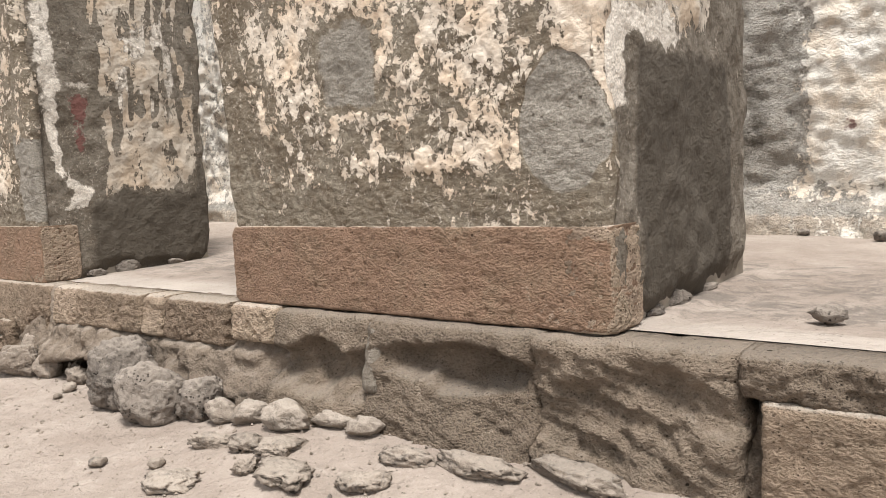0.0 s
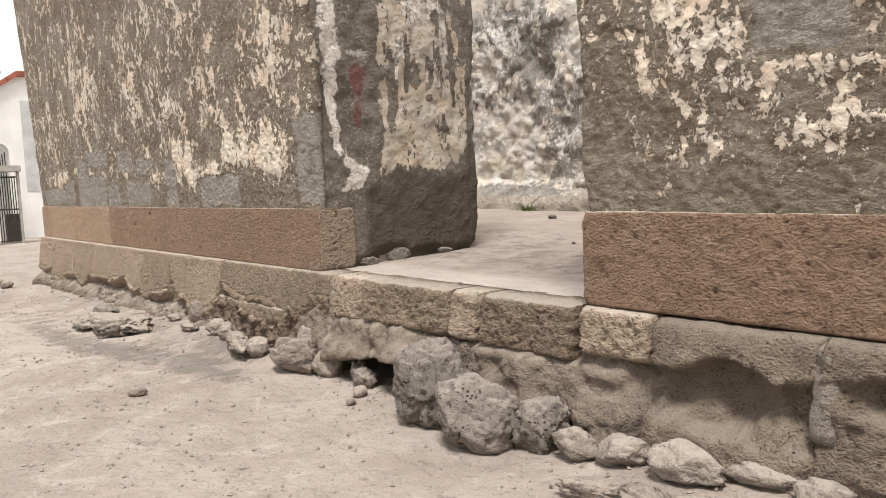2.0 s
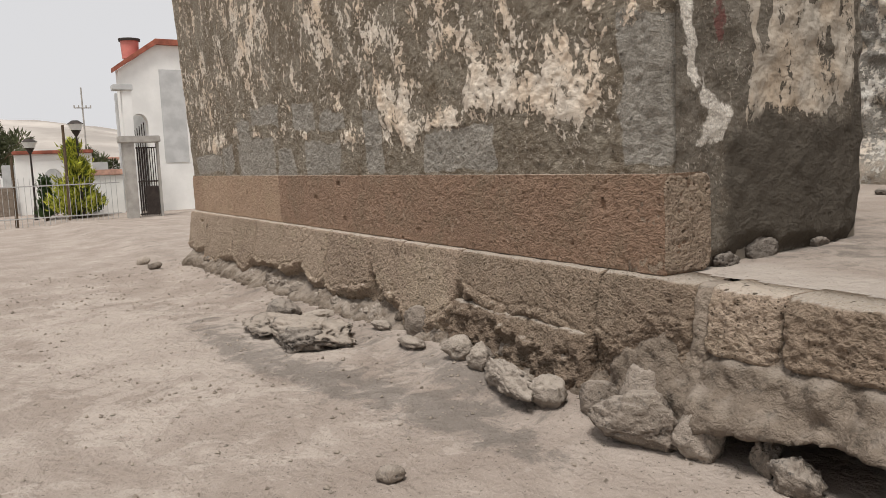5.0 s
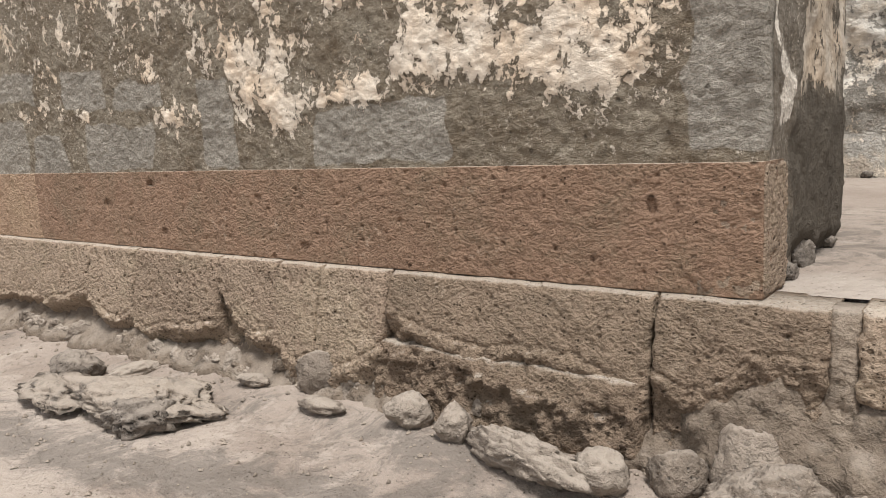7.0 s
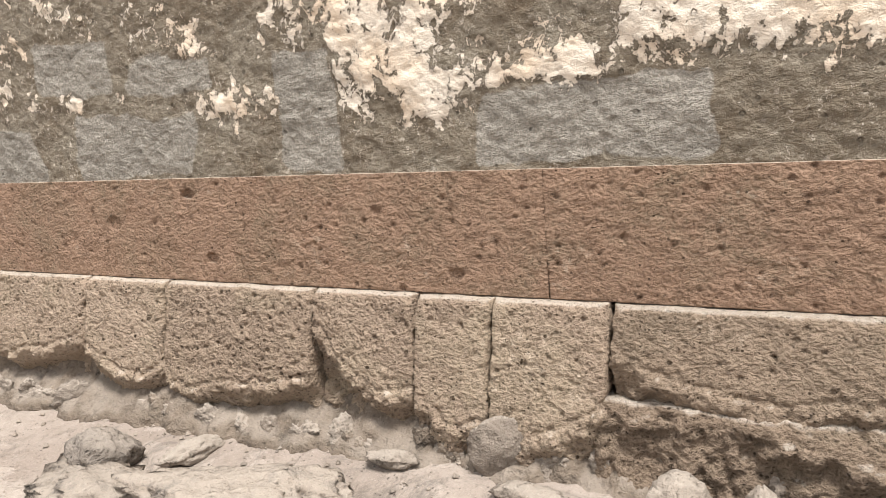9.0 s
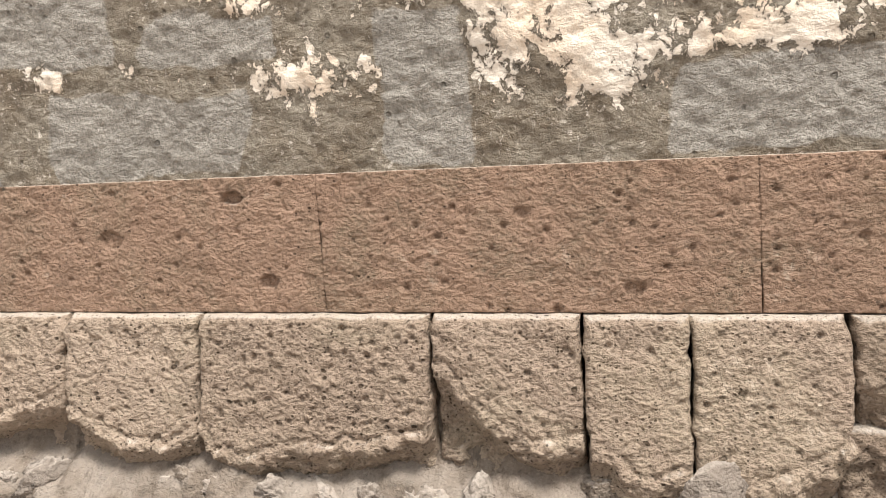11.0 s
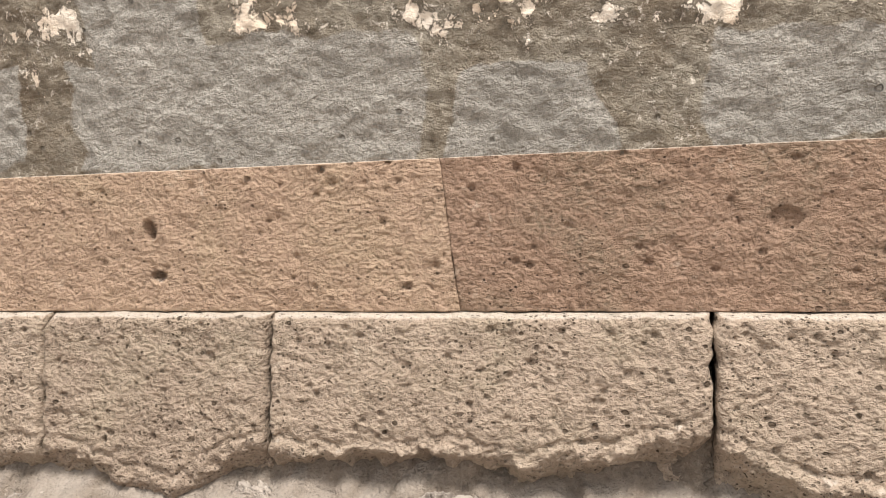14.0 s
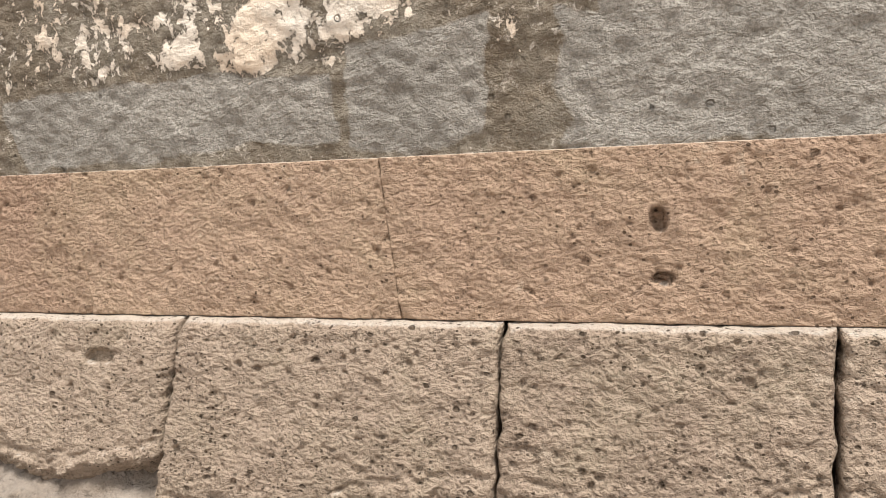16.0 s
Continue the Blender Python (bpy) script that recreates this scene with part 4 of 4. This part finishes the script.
for k, (x, y, a, b, turn) in enumerate(((2.72, -0.52, 0.16, 0.06, 25), (2.92, -0.50, 0.13, 0.09, 0), (3.12, -0.48, 0.12, 0.10, 60), (3.32, -0.62, 0.2, 0.11, -20), (2.86, -0.86, 0.16, 0.12, 10), (3.10, -0.66, 0.06, 0.06, 0),
                                        (3.75, -0.34, 0.14, 0.07, 0), (4.05, -0.28, 0.22, 0.1, -10), (4.45, -0.2, 0.26, 0.08, -15), (3.7, -0.55, 0.12, 0.08, 30), (0.72, -0.16, 0.10, 0.08, 0), (0.55, -0.10, 0.06, 0.06, 0))):
    rock(x, y, (a, b, 0.045 if k < 10 else 0.08), 460 + k, ROCK, turn, "flat stone half sunk in the dust" if k < 10 else "small stone inside the drain hole", sink=0.45, rough=0.35)
for k, (x, y, r) in enumerate(((2.316, -0.90, 0.05), (2.62, -0.78, 0.045), (-0.24, -1.18, 0.06), (0.86, -0.30, 0.06), (0.95, -0.42, 0.035), (-7.6, -0.5, 0.10), (-8.2, -0.52, 0.10), (1.6, -1.0, 0.015))):
    rock(x, y, (r, r * 0.8, r * 0.6), 480 + k, ROCK, 37 * k, "small loose stone lying on the ground", detail=3, category="stone")

for k, (x, y, r) in enumerate(((5.15, 0.62, 0.07), (-0.96, 3.41, 0.05), (-0.3, 4.15, 0.06), (-1.0, 4.18, 0.05), (-1.7, 4.16, 0.07), (0.4, 4.15, 0.05), (4.3, 4.1, 0.06), (4.9, 3.9, 0.08), (1.0, 2.6, 0.025), (0.6, 1.9, 0.02))):
    rock(x, y, (r, r * 0.8, r * 0.55), 520 + k, ROCK_DARK, 53 * k, "small stone lying on the dusty platform", detail=3, category="stone", z=float(floor_z(x, y)))
for k, (y, r, h) in enumerate(((0.42, 0.10, 0.05), (0.70, 0.14, 0.09), (1.12, 0.12, 0.05))):
    rock(-0.035, y, (0.05, 0.8 * r, 0.8 * h), 540 + k, ROCK_DARK, 4 * k, "eroded stone at the foot of the door jamb", z=float(floor_z(0, y)), sink=0.5)
    rock(4.475, y + 0.1, (0.04, 0.8 * r, 0.6 * h), 550 + k, ROCK_DARK, -4 * k, "eroded stone at the foot of the door jamb", z=float(floor_z(4.5, y)), sink=0.5)

rnd = random.Random(12)
rubble_bits = []
for k in range(130):
    x = rnd.uniform(-7.3, 2.6) if k % 3 else rnd.uniform(-4.6, -1.4)
    if 0.2 < x < 1.1:
        continue
    z = rnd.uniform(0.06, 0.22 if x > -2.3 else 0.13)
    s = rnd.uniform(0.025, 0.065)
    ob = new("footing_stone", rock_mesh("footing_stone", (s * rnd.uniform(0.7, 1.8), 0.04, s * rnd.uniform(0.6, 1.3)), (PALE_ROCK, ROCK, FOOTING)[k % 3], 600 + k, 4, 0.4))
    ob.matrix_world = pose(x, -0.02 - 0.10 * float(step(0.45, 0.02, z)), z, rnd.uniform(-30, 30), rnd.uniform(-40, 40), rnd.uniform(-40, 40))
    ob.parent = kerb

# ---- a weed at the foot of the rear wall ----
weed = tagged(new("weed"), "small green weed growing at the foot of the wall", "plant")
weed_rnd = np.random.RandomState(9)
blade_v, blade_f = [], []
for k in range(70):
    q, tall = weed_rnd.uniform(0, 2 * math.pi), weed_rnd.uniform(0.04, 0.11)
    foot = np.array([-1.95 + weed_rnd.normal() * 0.06, 4.08 + weed_rnd.normal() * 0.02, float(floor_z(-1.95, 4.08)) - 0.01])
    way = np.array([math.cos(q), math.sin(q), 0])
    n0 = len(blade_v)
    blade_v.extend([(foot - 0.006 * np.array([way[1], -way[0], 0])).tolist(), (foot + 0.006 * np.array([way[1], -way[0], 0])).tolist(), (foot + way * tall * 0.6 + np.array([0, 0, tall])).tolist()])
    blade_f.append([n0, n0 + 1, n0 + 2])
mesh_object("blades", blade_v, blade_f, plain("weed_green", (0.13, 0.16, 0.05), 0.8, 0.3, 30), weed, False)

# ---- grit ----
bits_v, bits_f = [], []
grit_rnd = np.random.RandomState(4)
for k in range(5200):
    x, y = grit_rnd.uniform(-8, 6), -0.12 - 3.2 * grit_rnd.rand() ** 1.8
    r = 0.004 + 0.012 * grit_rnd.rand() ** 3
    c = np.array([x, y, float(ground_z(x, y)) + r * 0.3])
    o = np.array([[1, 0, 0], [-1, 0, 0], [0, 1, 0], [0, -1, 0], [0, 0, 0.8], [0, 0, -0.8]]) * r * grit_rnd.uniform(0.5, 1.3, (6, 1))
    n0 = len(bits_v)
    bits_v.extend((c + o).tolist())
    for a, b, d in ((0, 2, 4), (2, 1, 4), (1, 3, 4), (3, 0, 4), (2, 0, 5), (1, 2, 5), (3, 1, 5), (0, 3, 5)):
        bits_f.append([n0 + a, n0 + b, n0 + d])
grit = mesh_object("grit", bits_v, bits_f, ROCK, None, False)
tagged(grit, "scattered grit and crumbs of stone on the earth", "gravel", kind="stuff")


# ---- the garden, gate and house beyond the wall ----
WHITE = plain("whitewash", (0.78, 0.77, 0.74), 0.9, 0.06, 1.5)
# grey for rain stains and the column cap; stands for shade behind archways
GREY_WASH = plain("grey_stain_and_shade_wash", (0.50, 0.50, 0.49), 0.9, 0.12, 2.5)
TILE = plain("red_tile", (0.30, 0.10, 0.065), 0.8, 0.3, 5)
CONCRETE = plain("grey_concrete", (0.36, 0.34, 0.31), 0.9, 0.15, 5)
IRON = plain("dark_iron", (0.05, 0.04, 0.035), 0.6, 0.3, 9, 0.4)
PALE_IRON = plain("white_painted_iron", (0.42, 0.41, 0.39), 0.6, 0.1, 9)
PINK = plain("pink_plastic", (0.55, 0.19, 0.16), 0.6, 0.1, 4)
BRICK_CAP = plain("pinkish_brick_cap", (0.50, 0.30, 0.23), 0.9, 0.2, 8)
LAMP_GLASS = plain("frosted_lamp_glass", (0.70, 0.70, 0.68), 0.3, 0.05, 8)
LEAF = plain("yellow_green_needles", (0.42, 0.43, 0.06), 0.7, 0.45, 3.0)
LEAF_MID = plain("mid_green_needles", (0.11, 0.15, 0.03), 0.7, 0.4, 3.0)
LEAF_DARK = plain("dark_green_needles", (0.05, 0.085, 0.025), 0.7, 0.4, 3.0)
LEAF_OLIVE = plain("olive_leaves", (0.085, 0.095, 0.045), 0.8, 0.4, 1.0)
BARK = plain("brown_bark", (0.10, 0.07, 0.045), 0.9, 0.3, 12)
HILL = plain("dry_hillside", (0.40, 0.36, 0.32), 0.95, 0.25, 0.02, 0.0, 0.2)


def outline_slab(name, outline, x0, x1, material, parent):
    """A wall seen end on: an outline of (y, z) carried from x0 to x1."""
    bm = bmesh.new()
    face = bm.faces.new([bm.verts.new((x1, y, z)) for y, z in outline])
    made = bmesh.ops.extrude_face_region(bm, geom=[face])
    for v in made["geom"]:
        if isinstance(v, bmesh.types.BMVert):
            v.co.x = x0
    bmesh.ops.recalc_face_normals(bm, faces=bm.faces)
    return part(name, bm, material, parent)


def arched(y0, y1, base, top, a0, a1, spring):
    """A rectangle of wall with an arched way through it."""
    r = (a1 - a0) / 2
    arch = [((a0 + a1) / 2 + r * math.cos(q), spring + 1.25 * r * math.sin(q)) for q in np.linspace(0, math.pi, 13)]
    return [(y0, base), (y0, top[0]), *top[1], (y1, top[2]), (y1, base), (a1, base), *arch, (a0, base)]


GROUND_FAR = float(ground_z(-21.0, 0.5)) - 0.03
house = tagged(new("house"), "whitewashed house with an arched doorway and red tiled eaves", "house")
house.location = (0, 0, 0)
outline_slab("wall", arched(1.85, 8.0, GROUND_FAR - 0.3, (4.16, [(2.98, 4.93)], 4.90), 2.10, 2.60, 2.55), -23.1, -22.7, WHITE, house)
outline_slab("rear_wall", [(2.9, GROUND_FAR - 0.3), (2.9, 4.4), (8.0, 4.8), (8.0, GROUND_FAR - 0.3)], -26.4, -26.0, WHITE, house)
# panel added behind the archway; its grey colour stands for the shade inside
box_part("arch_shade_panel", (-24.3, -24.1, 1.95, 3.2, GROUND_FAR - 0.2, 3.6), GREY_WASH, house, 0.01, "grey panel added inside the archway, coloured as its shade")
for k in range(5):
    box_part("lattice_bar", (-23.4, -23.37, 2.30 + 0.07 * k, 2.325 + 0.07 * k, GROUND_FAR, 2.4 + 0.06 * k), IRON, house, 0.003)
box_part("grey_patch", (-22.7, -22.685, 3.02, 3.75, 1.35, 4.2), GREY_WASH, house, 0.004, "rain-stained grey patch of wall")
outline_slab("eaves", [(1.74, 4.10), (1.74, 4.24), (2.97, 5.10), (8.05, 5.06), (8.05, 4.90), (2.98, 4.93)], -23.15, -22.55, TILE, house)
tank = tagged(new("water_tank"), "pink water tank with a dark rim on the roof", "tank")
bm = bmesh.new()
add_rod(bm, (-23.2, 2.34, 4.55), (-23.2, 2.34, 5.10), 0.24, 0.27, 20)
part("barrel", bm, PINK, tank)
bm = bmesh.new()
add_rod(bm, (-23.2, 2.34, 5.08), (-23.2, 2.34, 5.15), 0.32, 0.32, 20)
part("rim", bm, IRON, tank)
column = tagged(new("gate_column"), "white garden column with a square cap", "column")
box_part("shaft", (-21.9, -21.6, 1.72, 1.98, GROUND_FAR - 0.2, 3.50), WHITE, column, 0.01)
box_part("cap", (-21.95, -21.55, 1.48, 2.02, 3.45, 3.62), GREY_WASH, column, 0.02)

gate = tagged(new("iron_gate"), "open iron gate hung under a grey concrete lintel", "gate")
box_part("gate_post", (-20.15, -19.85, 1.33, 1.62, GROUND_FAR - 0.1, 1.92), CONCRETE, gate, 0.015)
box_part("lintel", (-20.2, -19.8, 1.24, 2.30, 1.90, 2.08), CONCRETE, gate, 0.02)
box_part("slim_post", (-20.06, -19.94, 2.20, 2.27, GROUND_FAR - 0.1, 1.90), CONCRETE, gate, 0.01)
for k in range(8):
    bm = bmesh.new()
    add_rod(bm, (-19.95, 1.70 + 0.062 * k, GROUND_FAR + 0.05), (-19.95, 1.70 + 0.062 * k, 1.78), 0.013, 0.013, 6)
    part("bar", bm, IRON, gate)
for z in (GROUND_FAR + 0.1, 0.85, 1.76):
    box_part("rail", (-19.97, -19.93, 1.66, 2.18, z - 0.02, z + 0.02), IRON, gate, 0.004)
box_part("kick_panel", (-19.96, -19.94, 1.84, 2.18, GROUND_FAR + 0.1, 0.72), IRON, gate, 0.004, "rusty dark sheet at the foot of the gate")

low_wall = tagged(new("low_wall"), "low white garden wall with a pinkish brick cap", "wall", kind="structure")
box_part("wall_body", (-23.3, -23.1, 0.62, 1.80, GROUND_FAR - 0.2, 1.05), WHITE, low_wall, 0.01)
box_part("cap", (-23.36, -23.04, 0.60, 1.80, 1.05, 1.22), BRICK_CAP, low_wall, 0.015)
garden_wall = tagged(new("garden_wall"), "white garden wall with an archway and red coping", "wall", kind="structure")
outline_slab("wall_body", arched(-0.85, 1.50, GROUND_FAR - 0.3, (1.82, [], 1.82), -0.05, 0.55, 0.95), -27.4, -27.0, WHITE, garden_wall)
box_part("coping", (-27.5, -26.9, -0.90, 1.55, 1.82, 1.94), TILE, garden_wall, 0.02)
# added backing that gives the archway its shaded grey by colour
box_part("arch_backing", (-28.6, -28.3, -1.2, 2.2, GROUND_FAR - 0.3, 1.5), GREY_WASH, garden_wall, 0.02)
stone_wall = tagged(new("stone_wall"), "old tan stone garden wall", "wall", kind="structure")
box_part("wall_body", (-27.2, -26.8, -6.0, -0.95, GROUND_FAR - 0.3, 0.75), FOOTING, stone_wall, 0.03)

fence = tagged(new("garden_fence"), "white iron garden fence of thin bars", "fence")
for k in range(33):
    bm = bmesh.new()
    y = -3.0 + 0.13 * k
    add_rod(bm, (-20.4, y, GROUND_FAR - 0.05), (-20.4, y, 1.05 + 0.03 * (k % 2)), 0.008, 0.005, 6)
    part("bar", bm, PALE_IRON, fence)
for z in (0.02, 0.85):
    box_part("rail", (-20.42, -20.38, -3.05, 1.25, z - 0.015, z + 0.015), PALE_IRON, fence, 0.003)
for y, top in ((0.00, 2.44), (-1.28, 1.62)):
    post = tagged(new("dark_post"), "dark weathered wooden post by the fence", "post")
    bm = bmesh.new()
    add_rod(bm, (-20.8, y, GROUND_FAR - 0.2), (-20.8, y + 0.02, top), 0.045, 0.035, 8)
    part("shaft", bm, BARK, post)


def street_lamp(x, y, top):
    lamp = tagged(new("garden_lamp"), "black garden lamp with a bell-shaped glass shade", "lamp")
    bm = bmesh.new()
    add_rod(bm, (x, y, GROUND_FAR - 0.1), (x, y, top - 0.42), 0.035, 0.025, 10)
    add_rod(bm, (x, y, GROUND_FAR - 0.1), (x, y, GROUND_FAR + 0.35), 0.07, 0.05, 10)
    part("pole", bm, IRON, lamp)
    bm = bmesh.new()
    add_rod(bm, (x, y, top - 0.44), (x, y, top - 0.27), 0.035, 0.13, 12)
    part("holder", bm, IRON, lamp)
    bm = bmesh.new()
    add_rod(bm, (x, y, top - 0.27), (x, y, top - 0.10), 0.13, 0.20, 14)
    part("shade", bm, LAMP_GLASS, lamp, "frosted glass shade")
    bm = bmesh.new()
    add_rod(bm, (x, y, top - 0.10), (x, y, top), 0.23, 0.08, 14)
    part("cap", bm, IRON, lamp)


street_lamp(-21.5, 0.42, 2.60)
street_lamp(-23.5, -0.62, 2.20)


def foliage(count, inside, size, seed):
    """Many small leaf clumps within a shape given by inside(u) -> centre and outward way."""
    r = np.random.RandomState(seed)
    v, f = [], []
    for _ in range(count):
        c, way = inside(r)
        way = way / (np.linalg.norm(way) + 1e-6)
        side = np.cross(way, r.normal(size=3))
        side /= np.linalg.norm(side) + 1e-6
        s = size * r.uniform(0.6, 1.5)
        n0 = len(v)
        tip = c + way * s * 2.2 + np.array([0, 0, 0.4 * s])
        v.extend([(c - side * s * 0.4).tolist(), (c + side * s * 0.4).tolist(), tip.tolist(), (c + way * s * 0.9 + np.cross(way, side) * s * 0.4).tolist()])
        f.extend([[n0, n0 + 1, n0 + 3], [n0 + 1, n0 + 2, n0 + 3], [n0 + 2, n0, n0 + 3]])
    return v, f


def conifer(x, y, base, top, radius, seed, material, label, count, size, inner=None, tiers=7):
    """A young conifer: tiers of upswept sprays round a thin trunk."""
    tree = tagged(new("conifer"), label, "tree")
    bm = bmesh.new()
    add_rod(bm, (x, y, base - 0.1), (x, y, top - 0.1), 0.06, 0.008, 8)
    part("trunk", bm, BARK, tree)
    rnd = random.Random(seed)
    sprays = []
    for k in range(tiers):
        f = k / tiers
        for q in range(max(4, int(9 * (1 - f)))):
            sprays.append((f + rnd.uniform(-0.04, 0.04), rnd.uniform(0, 2 * math.pi), radius * (1 - f) ** 0.75 * rnd.uniform(0.7, 1.1)))

    def inside(depth):
        def pick(r):
            f, q, reach = sprays[r.randint(len(sprays))]
            d = reach * (depth[0] + (depth[1] - depth[0]) * r.rand() ** 0.6)
            p = np.array([x + d * math.cos(q), y + d * math.sin(q), base + 0.12 + max(0.0, f) * (top - base - 0.3) + 0.55 * d])
            return p + r.normal(size=3) * (0.05 + 0.06 * radius), np.array([math.cos(q), math.sin(q), 1.1]) + 0.6 * r.normal(size=3)
        return pick

    v, f = foliage(count, inside((0.45, 1.0)), size, seed)
    mesh_object("crown", v, f, material, tree, False)
    if inner:
        v, f = foliage(count, inside((0.0, 0.75)), size, seed + 1)
        mesh_object("inner_needles", v, f, inner, tree, False)


conifer(-21.8, 0.30, GROUND_FAR, 2.25, 0.62, 5, LEAF, "bright yellow-green young conifer in the garden", 3600, 0.05, LEAF_MID, 8)
conifer(-22.6, 0.62, GROUND_FAR, 0.85, 0.45, 6, LEAF_DARK, "low dark green conifer bush", 1800, 0.05)
conifer(-22.4, -0.42, GROUND_FAR, 1.25, 0.20, 7, LEAF_DARK, "slim dark green cypress in the garden", 1800, 0.045)


def broad_tree(x, y, base, height, spread, seed, label):
    tree = tagged(new("tree"), label, "tree")
    r = random.Random(seed)
    bm = bmesh.new()
    add_rod(bm, (x, y, base - 0.2), (x, y, base + height * 0.5), spread * 0.07, spread * 0.04, 8)
    lobes = []
    for k in range(9):
        c = (x + r.uniform(-0.5, 0.5) * spread, y + r.uniform(-0.8, 0.8) * spread, base + height * r.uniform(0.35, 0.85))
        add_rod(bm, (x, y, base + height * 0.35), c, spread * 0.03, spread * 0.01, 6)
        lobes.append((np.array(c), spread * r.uniform(0.25, 0.42)))
    part("trunk", bm, BARK, tree)

    def inside(rr):
        c, size = lobes[rr.randint(len(lobes))]
        d = rr.normal(size=3)
        d /= np.linalg.norm(d)
        return c + d * size * rr.rand() ** 0.35, d

    v, f = foliage(3200, inside, spread * 0.045, seed)
    mesh_object("crown", v, f, LEAF_OLIVE, tree, False)


broad_tree(-46, -1.0, -0.5, 5.0, 1.9, 11, "dark green tree behind the garden wall")
broad_tree(-31, 2.1, -0.5, 3.0, 1.1, 12, "olive green bush behind the low wall")
broad_tree(-34, 1.2, -0.5, 2.6, 0.9, 13, "olive green bush behind the low wall")

pole = tagged(new("utility_pole"), "distant grey utility pole with a crossarm", "pole")
bm = bmesh.new()
add_rod(bm, (-60, 5.6, -1), (-60, 5.6, 7.3), 0.07, 0.05, 8)
part("shaft", bm, CONCRETE, pole)
box_part("crossarm", (-60.1, -59.9, 5.0, 6.2, 5.80, 5.86), CONCRETE, pole, 0.02)
for y in (5.05, 5.35, 5.85, 6.15):
    box_part("insulator", (-60.05, -59.95, y - 0.04, y + 0.04, 5.86, 6.02), CONCRETE, pole, 0.01)
for k, (x, y, w, h) in enumerate(((-62, -1.2, 1.5, 3.2), (-66, 1.0, 1.6, 2.6), (-80, -3.4, 2.2, 3.6), (-90, 6.0, 2.4, 3.0), (-75, 8.0, 2.2, 2.2))):
    home = tagged(new("town_house"), "small pale house in the distant town", "house", "houses of the town")
    box_part("wall", (x - 3, x, y - w, y + w, -1, h), WHITE, home, 0.05)
    box_part("roof", (x - 3.2, x + 0.2, y - w - 0.2, y + w + 0.2, h, h + 0.25), BRICK_CAP, home, 0.05)
    for q in (-0.5, 0.4):
        box_part("window", (x, x + 0.04, y + q * w - 0.3, y + q * w + 0.3, h * 0.45, h * 0.75), IRON, home, 0.01)


def hill_z(U, V):
    d = step(-250, -620, U) * step(-1100, -640, U)
    ridge = 40 - 0.10 * np.clip(V, -200, 400) + 9 * fbm(V, 0, 0, 0.008, 4, 31) + 2.5 * fbm(U, V, 0, 0.03, 4, 32)
    return d * ridge - 1.5


hills = sheet("hills", np.linspace(-1150, -230, 60), np.linspace(-900, 1100, 160), lambda U, V: (U, V, hill_z(U, V)), HILL)
tagged(hills, "dry tan hills beyond the town", "hills", kind="structure")
